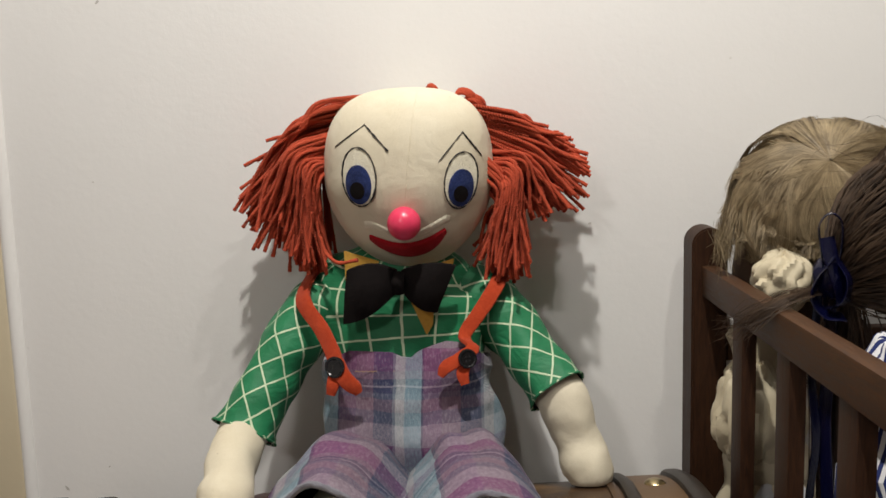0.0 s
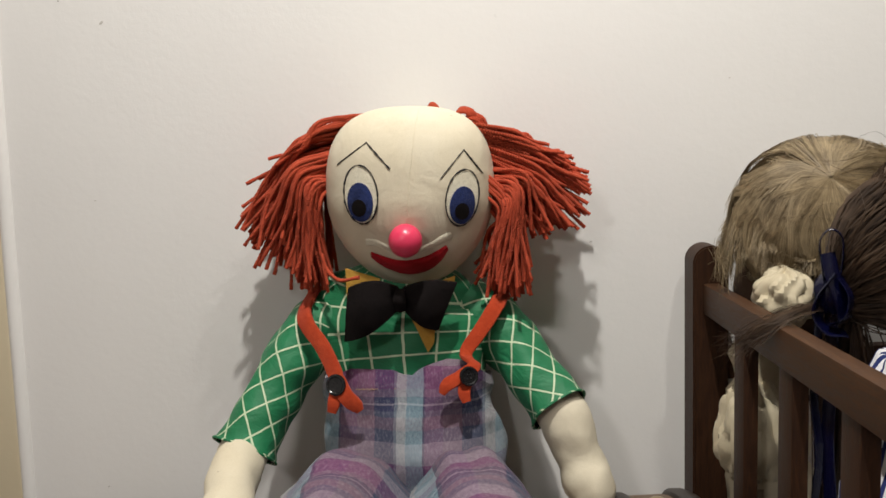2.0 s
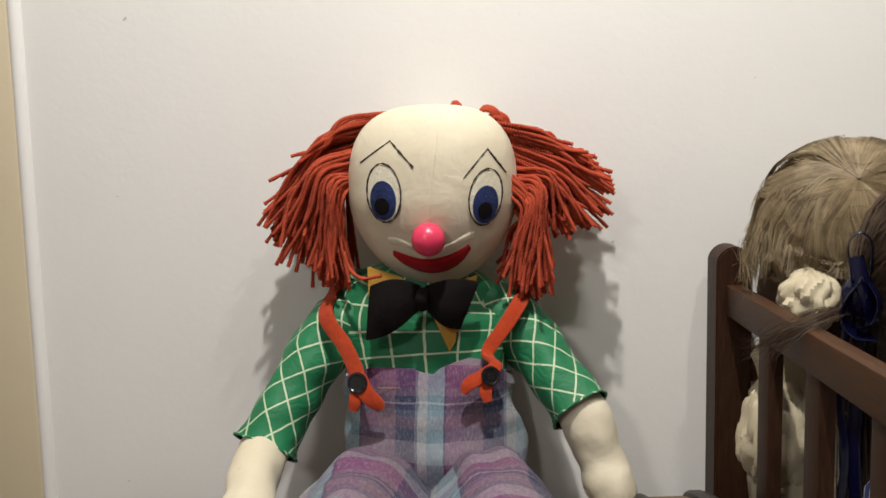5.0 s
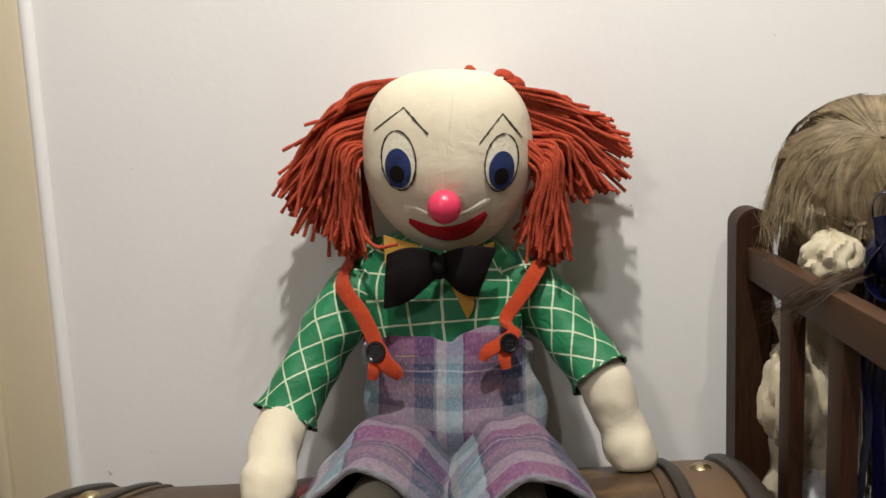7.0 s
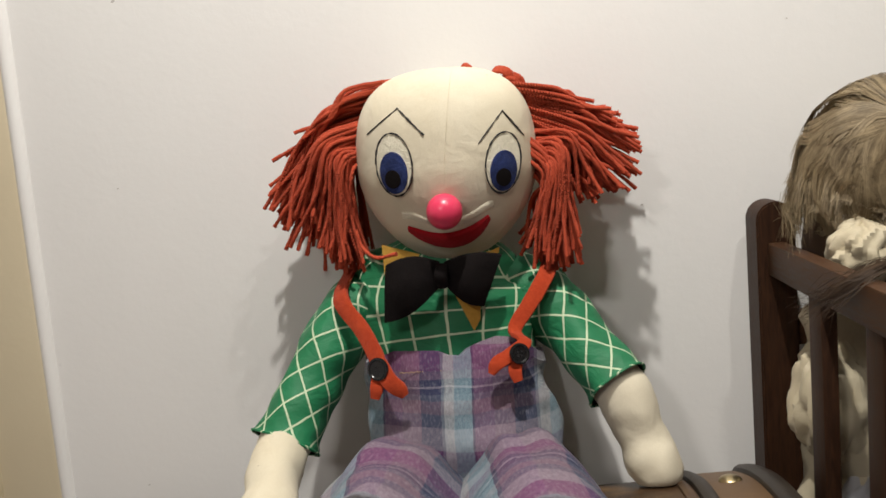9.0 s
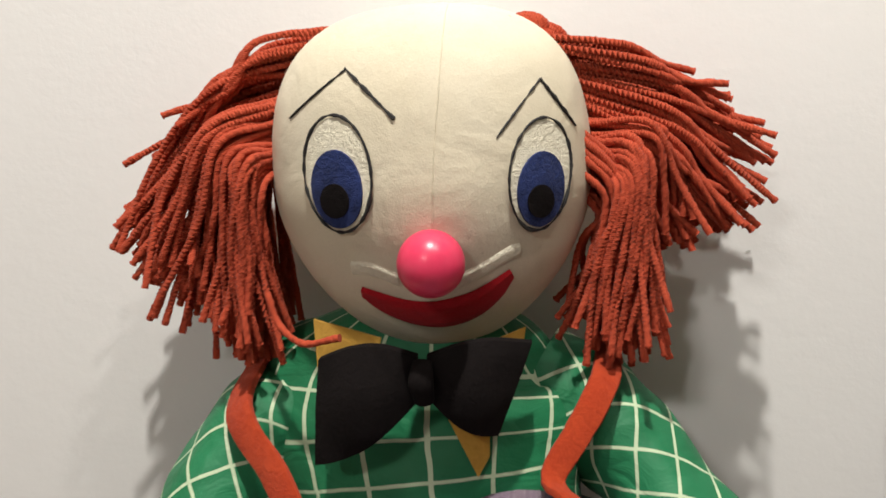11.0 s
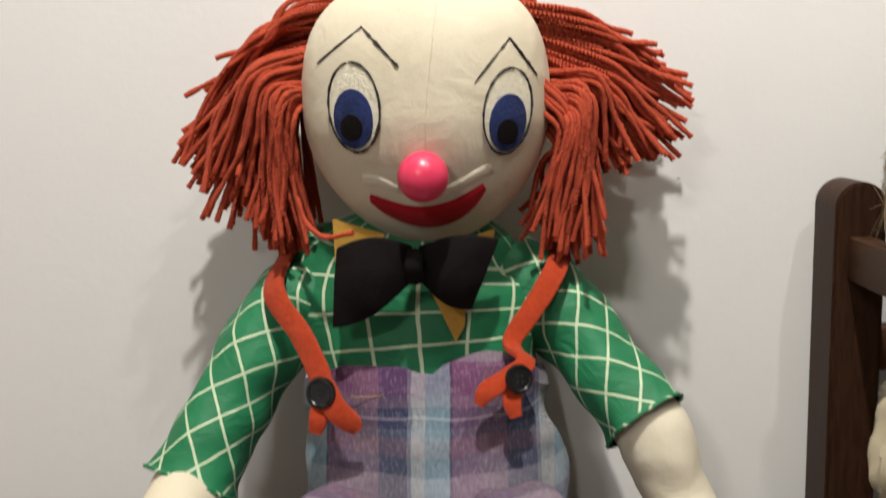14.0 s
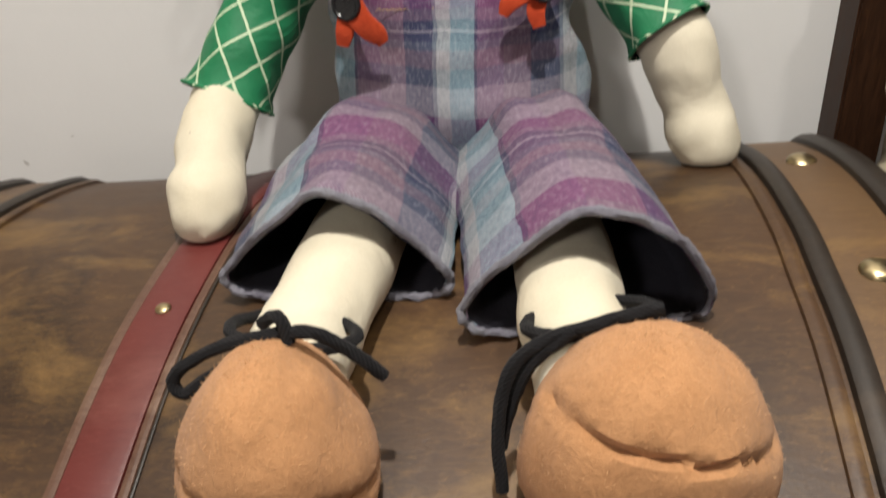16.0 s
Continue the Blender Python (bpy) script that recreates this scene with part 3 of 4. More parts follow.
bunch(118, [(0.008, 1.034), (0.033, 1.015), (0.047, 0.99), (0.052, 0.965)], [(0.072, 1.020), (0.098, 0.994), (0.098, 0.964), (0.090, 0.944)], [(0.110, 0.998), (0.145, 0.974), (0.159, 0.950), (0.154, 0.918), (0.130, 0.899), (0.108, 0.899)], 0.0028, [(1.15, 1.19), (1.13, 1.195), (1.135, 1.20)])
bunch(92, [(0.050, 0.962), (0.053, 0.950), (0.050, 0.940)], [(0.078, 0.958), (0.074, 0.945), (0.062, 0.930)], [(0.088, 0.850), (0.080, 0.830), (0.056, 0.828), (0.034, 0.848)], 0.0028, [(1.135, 1.16), (1.11, 1.14), (1.115, 1.165)])
bunch(30, [(0.050, 0.978), (0.053, 0.958)], [(0.092, 0.968), (0.084, 0.954)], [(0.130, 0.910), (0.108, 0.896), (0.090, 0.892)], 0.0030, [(1.14, 1.17), (1.12, 1.16), (1.13, 1.18)])
bunch(26, [(0.040, 0.972), (0.044, 0.952), (0.040, 0.932)], [(0.062, 0.950), (0.060, 0.932), (0.052, 0.915)], [(0.074, 0.862), (0.058, 0.846), (0.040, 0.862)], 0.0026, [(1.115, 1.135), (1.115, 1.15), (1.125, 1.165)])
# the curled strand that lies on the collar
strand([(-0.156, 1.10, 0.88), (-0.148, 1.095, 0.860), (-0.132, 1.085, 0.850), (-0.112, 1.08, 0.853)], 0.0022)
for x0, x1, z, top, count in ((-0.100, -0.082, 1.030, 1.040, 4), (-0.034, -0.018, 1.040, 1.055, 2), (0.0, 0.024, 1.03, 1.045, 6), (0.010, 0.036, 1.02, 1.037, 6)):
    for k in range(count):
        j = rnd.uniform(-0.003, 0.003)
        strand([(x0 + j, 1.19, z - 0.02), (x0 + 0.3 * (x1 - x0), 1.185 + 2 * j, top + j), (x1 + j, 1.18, top - 0.003 + j), (x1 + 0.008, 1.19, z - 0.015)], 0.0024, 10)

# body in the checked shirt
tube(doll, [(-0.060, 1.165, 0.858, 0.052, 0.035), (-0.062, 1.165, 0.838, 0.085, 0.048), (-0.066, 1.168, 0.812, 0.112, 0.055), (-0.068, 1.163, 0.775, 0.116, 0.062), (-0.066, 1.155, 0.735, 0.106, 0.063), (-0.062, 1.145, 0.69, 0.098, 0.06)], SHIRT, 28, 48, 0.005, (1, 0, 0), 28)
# sleeves
for path in ([(-0.135, 1.175, 0.795, 0.044, 0.043), (-0.182, 1.160, 0.772, 0.046, 0.041), (-0.222, 1.122, 0.713, 0.042, 0.0345), (-0.248, 1.086, 0.662, 0.040, 0.0355), (-0.255, 1.076, 0.646, 0.041, 0.0410)], [(0.008, 1.178, 0.797, 0.044, 0.042), (0.046, 1.168, 0.776, 0.045, 0.040), (0.084, 1.143, 0.734, 0.042, 0.0345), (0.114, 1.116, 0.697, 0.037, 0.0335), (0.123, 1.107, 0.685, 0.038, 0.0365)]):
    rings, _ = tube(doll, path, SLEEVE, 48, 56, 0.005, (0, 1, -0.3), 30, ends=False)
    c = [sum(r, Vector()) / len(r) for r in rings]
    # near-black inner face, set just inside the sleeve
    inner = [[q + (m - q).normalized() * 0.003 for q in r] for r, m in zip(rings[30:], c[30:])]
    doll.grid(inner, INNER_CLOTH, True, flip=True)
    tube(doll, [(*p, 0.0016) for p in rings[-1] + rings[-1][:1]], SLEEVE, 112, 6, 0.0005, None, 300, ends=False)
# forearms with mitten ends
tube(doll, [(-0.236, 1.112, 0.690, 0.024, 0.024), (-0.253, 1.076, 0.650, 0.030, 0.031), (-0.254, 1.020, 0.630, 0.030, 0.031), (-0.247, 0.985, 0.618, 0.027, 0.028), (-0.244, 0.962, 0.610, 0.031, 0.030), (-0.241, 0.943, 0.602, 0.026, 0.025), (-0.237, 0.930, 0.596, 0.014, 0.013), (-0.236, 0.925, 0.594, 0.001, 0.001)], CALICO, 40, 32, 0.004, (1, 0, 0), 38, floor=lid)
tube(doll, [(0.104, 1.125, 0.712, 0.024, 0.024), (0.130, 1.106, 0.675, 0.032, 0.032), (0.145, 1.098, 0.632, 0.028, 0.028), (0.155, 1.090, 0.605, 0.035, 0.030), (0.168, 1.087, 0.586, 0.029, 0.024), (0.175, 1.086, 0.576, 0.016, 0.013), (0.177, 1.086, 0.572, 0.001, 0.001)], CALICO, 40, 32, 0.004, (0, -1, 0), 38, floor=lid)
tube(doll, [(0.150, 1.085, 0.610, 0.016), (0.138, 1.082, 0.598, 0.014), (0.131, 1.080, 0.592, 0.008), (0.129, 1.080, 0.590, 0.001)], CALICO, 10, 16)

# dungarees: bib and seat, then the two legs
def recut(bag, start, rule):
    """Lays the cloth's pattern on all faces made since vertex start, by a rule from place to metres of cloth."""
    at = 0
    for f in bag.f:
        if f[0] >= start:
            for i, v in enumerate(f):
                bag.uv[at + i] = rule(Vector(bag.v[v]))
        at += len(f)


first = len(doll.v)
tube(doll, [(-0.062, 1.142, 0.730, 0.103, 0.064), (-0.062, 1.137, 0.713, 0.105, 0.066), (-0.060, 1.128, 0.690, 0.103, 0.066), (-0.056, 1.118, 0.660, 0.107, 0.072), (-0.054, 1.112, 0.625, 0.110, 0.075), (-0.054, 1.110, 0.588, 0.100, 0.070)], PLAID, 36, 64, 0.008, (1, 0, 0), 24, floor=lid, shape=lambda c, s: (math.copysign(abs(c) ** 0.85, c), math.copysign(abs(s) ** 0.85, s)))


TOP_X, TOP_Z = (-0.165, -0.124, -0.071, -0.053, -0.035, -0.008, 0.014, 0.040), (0.733, 0.745, 0.743, 0.731, 0.746, 0.757, 0.755, 0.738)
for k in range(first, len(doll.v)):
    x, y, z = doll.v[k]
    rise = max(0.0, min(1.0, (z - 0.675) / 0.055))
    sag = float(np.interp(x, TOP_X, TOP_Z)) - 0.748 if y < 1.14 else -0.004
    # shallow creases that run in from the buttons and gather at the waist
    crease = 0.004 * math.sin(58 * x + 30 * z + 2 * noise.noise(Vector((x * 20, 0, z * 20)))) * max(0.0, 1 - abs(z - 0.655) / 0.06)
    doll.v[k] = (x, y - 0.2 * abs(sag) * rise + (crease if y < 1.12 else 0), z + sag * rise)
recut(doll, first, lambda p: (p.x, p.z))
# the stitched line under the bib's hem
for k in range(17):
    x = -0.116 + 0.0028 * k
    tube(doll, [(x, 1.0705, 0.7215 + 0.0012 * (k % 2), 0.0004), (x + 0.0024, 1.0700, 0.7225 - 0.0012 * (k % 2), 0.0004)], STITCH, 2, 5)


def drape(left, right):
    """A leg opening: an arch over a flat hem; left, right: how steeply its sides fall, 2 being round."""
    def shape(c, s):
        if s <= 0:
            return math.copysign(abs(c) ** 0.6, c), -0.32 * abs(s) ** 0.7
        e = left if c < 0 else right
        return c, (1 - abs(c) ** e) ** (1 / max(1.0, e * 0.62))
    return shape


LEGS = (
    ([(-0.106, 1.085, 0.600, 0.060, 0.032), (-0.114, 1.055, 0.601, 0.074, 0.053), (-0.121, 1.01, 0.602, 0.082, 0.066), (-0.121, 0.94, 0.605, 0.080, 0.068), (-0.118, 0.87, 0.608, 0.079, 0.065), (-0.118, 0.855, 0.608, 0.080, 0.064)], (1.45, 1.65), 2.20, 0.0490),
    ([(0.000, 1.085, 0.602, 0.056, 0.029), (0.006, 1.055, 0.604, 0.064, 0.048), (0.015, 1.01, 0.606, 0.070, 0.060), (0.029, 0.93, 0.611, 0.073, 0.066), (0.043, 0.835, 0.613, 0.076, 0.068), (0.045, 0.818, 0.613, 0.077, 0.068)], (1.6, 2.1), 2.45, 0.0450),
)
for path, fall, w0, k in LEGS:
    base = len(doll.v)
    at = len(doll.uv)
    rings, uvs = tube(doll, path, PLAID, 56, 84, 0.006, (1, 0, 0), 24, ends=False, floor=lid, shape=drape(*fall))
    last = len(rings) - 1
    for i, ring in enumerate(rings):
        f = i / last
        jut = max(0.0, (f - 0.55) / 0.45) ** 1.5
        for j, q in enumerate(ring):
            up = max(0.0, (q.z - path[-1][2]) / 0.062)
            # folds that fan out from the waist, and the cloth jutting over the shins
            fan = math.sin(6 * (j / 84) * 2 * math.pi + 4 * f + 3 * noise.noise(Vector((j * 0.06, f * 2, w0))))
            q.z += (0.0048 * fan * math.sin(math.pi * min(1.0, 0.12 + f * 1.15)) + 0.004 * jut) * min(1.0, up * 1.6)
            q.y -= 0.014 * jut * up + 0.004 * jut * noise.noise(Vector((j * 0.25, w0, 0)))
            doll.v[base + i * len(ring) + j] = tuple(q)
    for n in range(at, len(doll.uv)):
        u, v = doll.uv[n]
        mean = uvs[0][-1][0] / (2 * math.pi)
        doll.uv[n] = (-0.154 + (w0 - u / mean) * k, 0.630 - 0.85 * v)
    c = [sum(r, Vector()) / len(r) for r in rings]
    # near-black inner face, set just inside the leg
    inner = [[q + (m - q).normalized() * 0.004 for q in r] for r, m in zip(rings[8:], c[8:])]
    doll.grid(inner, INNER_CLOTH, True, flip=True)
    doll.grid([rings[-1], inner[-1]], PLAID, True)
    tube(doll, [(*p, 0.0030) for p in rings[-1] + rings[-1][:1]], HEM, 168, 8, 0.0012, None, 260, ends=False)
# legs
tube(doll, [(-0.097, 0.98, 0.622, 0.031), (-0.110, 0.87, 0.617, 0.033), (-0.121, 0.78, 0.612, 0.032), (-0.124, 0.72, 0.609, 0.029)], CALICO, 20, 28, 0.003, None, 30, floor=lid)
tube(doll, [(0.020, 0.95, 0.628, 0.031), (0.031, 0.85, 0.624, 0.032), (0.038, 0.77, 0.622, 0.031), (0.048, 0.71, 0.622, 0.030)], CALICO, 20, 28, 0.003, None, 30, floor=lid)


fuzz = random.Random(21)


def shoe(c, rx, ry, rz, lean, seam, tilt, bell=0.24):
    """A stuffed felt shoe, seen toe on, with a sewn crease between upper and sole."""
    rows, n, m = [], 44, 64
    turn = Matrix.Rotation(radians(lean), 3, "Y") @ Matrix.Rotation(radians(tilt), 3, "X")
    for i in range(n + 1):
        b = -math.pi / 2 + math.pi * i / n
        row = []
        for j in range(m):
            a = 2 * math.pi * j / m
            d = Vector((math.cos(b) * math.sin(a), -math.cos(b) * math.cos(a), math.sin(b)))
            p = Vector((rx * (1 - bell * d.z) * math.copysign(abs(d.x) ** 0.9, d.x), ry * d.y, rz * math.copysign(abs(d.z) ** 0.9, d.z)))
            crease = math.exp(-((d.z - seam - 0.20 * max(0.0, -d.y) ** 2 + 0.10 * d.x - 0.020 * math.sin(9 * d.x + c[0] * 40)) / 0.040) ** 2) * max(0.0, -d.y + 0.35)
            p *= 1 - 0.115 * crease + 0.04 * noise.noise(d * 2.3 + Vector(c)) + 0.012 * noise.noise(d * 9)
            q = Vector(c) + turn @ p
            q.z = max(q.z, lid(q.y, q.x) + 0.002)
            row.append(q)
        rows.append(row)
    for _ in range(2400):
        i, j = fuzz.randrange(4, n - 1), fuzz.randrange(m)
        p = rows[i][j].lerp(rows[i + 1][(j + 1) % m], fuzz.random())
        out = (p - Vector(c)).normalized() + 0.8 * Vector((fuzz.gauss(0, 1), fuzz.gauss(0, 1), fuzz.gauss(0, 1)))
        tip = p + out.normalized() * fuzz.uniform(0.0008, 0.0022)
        if tip.z > lid(tip.y, tip.x) + 0.004:
            tube(doll, [(*p, 0.00011), (*(p.lerp(tip, 0.6) + Vector((0, 0, 0.0004))), 0.00009), (*tip, 0.00004)], FUZZ, 3, 3, ends=False)
    doll.grid(rows, TAN, True)


shoe((-0.121, 0.698, 0.604), 0.051, 0.054, 0.060, 0, -0.10, 0, 0.36)
shoe((0.072, 0.702, 0.613), 0.063, 0.054, 0.061, 4, 0.32, 0)


def cord(points, r=0.0037, n=30):
    tube(doll, [(*p, r) for p in points], BLACK_YARN, n, 8, 0.0006, None, 200)


def anklet(c, r, z, tilt):
    cord([(c[0] + r * math.cos(w), c[1] + 0.75 * r * math.sin(w), z + tilt * math.cos(w) - 0.25 * r * math.sin(w)) for w in np.linspace(0.4 * math.pi, 2.4 * math.pi, 17)], n=48)


anklet((-0.120, 0.756), 0.0355, 0.636, -0.004)
cord([(-0.115, 0.720, 0.662), (-0.145, 0.720, 0.654), (-0.168, 0.718, 0.642), (-0.177, 0.716, 0.632), (-0.171, 0.714, 0.625), (-0.155, 0.716, 0.636), (-0.120, 0.718, 0.658)])
cord([(-0.115, 0.720, 0.662), (-0.096, 0.718, 0.664), (-0.079, 0.718, 0.653), (-0.063, 0.720, 0.635)])
cord([(-0.130, 0.738, 0.655), (-0.117, 0.724, 0.670), (-0.112, 0.720, 0.668), (-0.110, 0.717, 0.658)], n=12)
anklet((0.044, 0.758), 0.0345, 0.646, 0.006)
cord([(0.079, 0.738, 0.667), (0.062, 0.736, 0.664), (0.047, 0.734, 0.660), (0.019, 0.724, 0.656), (0.002, 0.715, 0.643), (-0.004, 0.706, 0.612), (-0.002, 0.698, 0.577)], n=40)
cord([(0.034, 0.728, 0.660), (0.013, 0.720, 0.645), (0.001, 0.715, 0.615), (-0.003, 0.710, 0.596)])

# braces, buttons, collar and bow tie
def ribbon(points, mat, thick=0.003, wide=(0, 0, 1), n=30, bagged=None):
    """A flat strip: rows of x, y, z, half width; wide names its broad direction."""
    tube(doll if bagged is None else bagged, [(*p[:3], p[3], thick) for p in points], mat, n, 12, 0.0008, wide, 60, shape=lambda c, s: (math.copysign(abs(c) ** 0.5, c), math.copysign(abs(s) ** 0.6, s)))


ribbon([(-0.180, 1.165, 0.828, 0.010), (-0.184, 1.112, 0.803, 0.0105), (-0.158, 1.085, 0.773, 0.010), (-0.139, 1.064, 0.745, 0.010), (-0.134, 1.053, 0.724, 0.009)], ORANGE, wide=(1, -0.3, 0.5))
ribbon([(-0.133, 1.051, 0.738, 0.009), (-0.123, 1.043, 0.722, 0.010), (-0.112, 1.042, 0.711, 0.009), (-0.107, 1.043, 0.704, 0.005)], ORANGE, wide=(1, 0, 0.6), n=14)
ribbon([(-0.135, 1.053, 0.731, 0.007), (-0.137, 1.045, 0.714, 0.0078), (-0.140, 1.044, 0.702, 0.0055)], ORANGE, wide=(1, 0, 0.0), n=12)
ribbon([(0.060, 1.168, 0.828, 0.009), (0.051, 1.116, 0.812, 0.0095), (0.031, 1.096, 0.784, 0.009), (0.014, 1.084, 0.760, 0.008), (0.025, 1.066, 0.750, 0.008), (0.008, 1.055, 0.739, 0.008), (-0.006, 1.049, 0.732, 0.0078), (-0.012, 1.047, 0.722, 0.004)], ORANGE, wide=(1, -0.2, -0.5), n=34)
ribbon([(0.016, 1.058, 0.735, 0.007), (0.013, 1.048, 0.724, 0.0075), (0.016, 1.045, 0.713, 0.005)], ORANGE, wide=(1, 0, 0), n=12)


def button(c, r, nrm):
    t = Vector(nrm).to_track_quat("Z", "Y").to_matrix()
    prof = [(0.0, -0.002), (0.95, -0.002), (1.0, 0.0), (0.95, 0.0022), (0.80, 0.0024), (0.70, 0.0012), (0.0, 0.0010)]
    doll.grid([[Vector(c) + t @ Vector((r * p * math.cos(w), r * p * math.sin(w), h)) for w in np.linspace(0, 2 * math.pi, 28, endpoint=False)] for p, h in prof], BUTTON, True)
    for sx in (-1, 1):
        for sy in (-1, 1):
            tube(doll, [(*(Vector(c) + t @ Vector((0.0022 * sx, 0.0022 * sy, 0.0006))), 0.0010), (*(Vector(c) + t @ Vector((0.0022 * sx, 0.0022 * sy, 0.0016))), 0.0010)], INK, 1, 6)


button((-0.134, 1.0455, 0.734), 0.0128, (-0.35, -1, 0.15))
button((0.019, 1.0490, 0.742), 0.0115, (0.5, -1, 0.2))


def felt_sheet(rows, mat, thick=0.0024):
    """A bent sheet of felt with a front, a back and an edge."""
    back = [[p + Vector((0, thick, 0)) for p in row] for row in rows]
    doll.grid(rows, mat)
    doll.grid(back, mat, flip=True)
    loop = lambda g: g[0] + [r[-1] for r in g[1:]] + g[-1][-2::-1] + [r[0] for r in g[-2:0:-1]]
    doll.grid([loop(back), loop(rows)], mat, True)


def bow_side(outer_top, outer_low, knot, half, y_out, y_knot, sag):
    rows, n, m = [], 12, 18
    for i in range(n + 1):
        f = i / n
        row = []
        for j in range(m + 1):
            g = j / m
            top = Vector((knot[0], y_knot, knot[1] + half)).lerp(Vector((outer_top[0], y_out, outer_top[1])), g)
            low = Vector((knot[0], y_knot, knot[1] - half)).lerp(Vector((outer_low[0], y_out - 0.004, outer_low[1])), g)
            p = top.lerp(low, f)
            p.y -= 0.016 * math.sin(math.pi * min(1.0, g * 0.85)) * math.sin(math.pi * (0.15 + 0.7 * f)) + 0.002 * noise.noise(p * 60)
            p.z += sag * math.sin(math.pi * g) * (0.5 - f) * 2
            row.append(p)
        rows.append(row)
    return rows


felt_sheet([r[::-1] for r in bow_side((-0.121, 0.842), (-0.127, 0.779), (-0.062, 0.829), 0.013, 1.078, 1.070, 0.008)], BLACK, 0.010)
felt_sheet(bow_side((0.006, 0.8435), (-0.017, 0.789), (-0.056, 0.829), 0.013, 1.090, 1.070, 0.006), BLACK, 0.010)
tube(doll, [(-0.0585, 1.066, 0.840, 0.006, 0.005), (-0.0590, 1.060, 0.829, 0.0075, 0.006), (-0.0590, 1.066, 0.817, 0.006, 0.005)], BLACK, 12, 16, 0.001, (1, 0, 0), 80)


def collar_piece(a, b, c, d, y):
    rows = [[Vector((*(np.array(a) * (1 - f) * (1 - g) + np.array(b) * f * (1 - g) + np.array(c) * f * g + np.array(d) * (1 - f) * g),)) for f in np.linspace(0, 1, 9)] for g in np.linspace(0, 1, 9)]
    felt_sheet(rows, YELLOW)


collar_piece((-0.128, 1.100, 0.862), (-0.085, 1.090, 0.850), (-0.095, 1.092, 0.815), (-0.126, 1.094, 0.800), 0)
collar_piece((-0.060, 1.088, 0.828), (-0.020, 1.096, 0.820), (-0.0235, 1.094, 0.772), (-0.031, 1.092, 0.760), 0)
collar_piece((-0.026, 1.092, 0.842), (0.003, 1.104, 0.850), (0.000, 1.106, 0.834), (-0.030, 1.092, 0.830), 0)
tube(doll, [(-0.064, 1.165, 0.812, 0.074, 0.054), (-0.064, 1.168, 0.824, 0.066, 0.047), (-0.064, 1.17, 0.832, 0.062, 0.042)], YELLOW, 8, 36, 0.002, (1, 0, 0), 40, ends=False)

clown = part("clown_doll", doll)
tagged(clown, "clown rag doll with rust yarn hair, checked shirt and plaid dungarees", "doll")


# ---- the cot ----
COT = pose(0.294, 1.17, 0, 0, 0, 2.4)
cot = tagged(new("doll_cot"), "dark stained wooden slatted doll cot beside the trunk", "cot")
cot.matrix_world = COT


def cot_part(name, bag, label=""):
    ob = part(name, bag, cot, label)
    return ob


def post(x, y):
    bag = Bag()
    rows, w, d, top = [], 0.044, 0.048, 0.872
    prof = [(0.0, 0.0), (0.0, top - 0.022)] + [(w / 2 - w / 2 * math.cos(a), top - 0.022 + 0.022 * math.sin(a)) for a in np.linspace(0.15, math.pi - 0.15, 14)] + [(w, top - 0.022), (w, 0.0)]
    bm = bmesh.new()
    f = bm.faces.new([bm.verts.new((x + px, y, pz)) for px, pz in prof])
    geom = bmesh.ops.extrude_face_region(bm, geom=[f])["geom"]
    bmesh.ops.translate(bm, verts=[v for v in geom if isinstance(v, bmesh.types.BMVert)], vec=(0, d, 0))
    bmesh.ops.recalc_face_normals(bm, faces=bm.faces[:])
    bmesh.ops.bevel(bm, geom=[e for e in bm.edges if e.calc_face_angle(0) > 0.9], offset=0.002, segments=2, affect="EDGES")
    add_bm(bag, bm, DARK_WOOD)
    return cot_part("post", bag)


for x in (0.0, 0.42):
    post(x, 0.0), post(x, -0.80)
    for z0, z1 in ((0.787, 0.825), (0.30, 0.335)):
        bag = Bag()
        box(bag, (x + 0.012, -0.755, z0), (x + 0.032, 0.004, z1), RAIL_WOOD, 0.003)
        cot_part("rail", bag)
    for k in range(5):
        bag = Bag()
        y = -0.162 - 0.1435 * k
        box(bag, (x + 0.014, y, 0.33), (x + 0.030, y + 0.036, 0.79), DARK_WOOD, 0.002)
        cot_part("slat", bag)
for y in (0.012, -0.785):
    for z0, z1 in ((0.70, 0.74), (0.30, 0.335)):
        bag = Bag()
        box(bag, (0.04, y, z0), (0.424, y + 0.022, z1), RAIL_WOOD, 0.003)
        cot_part("end_rail", bag)
bag = Bag()
box(bag, (0.034, -0.77, 0.335), (0.422, 0.015, 0.350), RAIL_WOOD, 0.002)
cot_part("base_board", bag)


# ---- the two dolls in the cot ----
def lock(bag, points, r, mat, n=10):
    tube(bag, [(*p, r * (1.0 if k < len(points) - 1 else 0.4)) for k, p in enumerate(points)], mat, n, 3, ends=False)


def ball(bag, c, rx, ry, rz, mat, wob=0.0, n=20, m=32):
    bag.grid([[Vector(c) + Vector((rx * math.cos(b) * math.sin(a), -ry * math.cos(b) * math.cos(a), rz * math.sin(b))) * (1 + wob * noise.noise(Vector((math.cos(b) * math.sin(a), math.cos(b) * math.cos(a), math.sin(b))) * 3)) for a in np.linspace(0, 2 * math.pi, m, endpoint=False)] for b in np.linspace(-math.pi / 2, math.pi / 2, n)], mat, True)


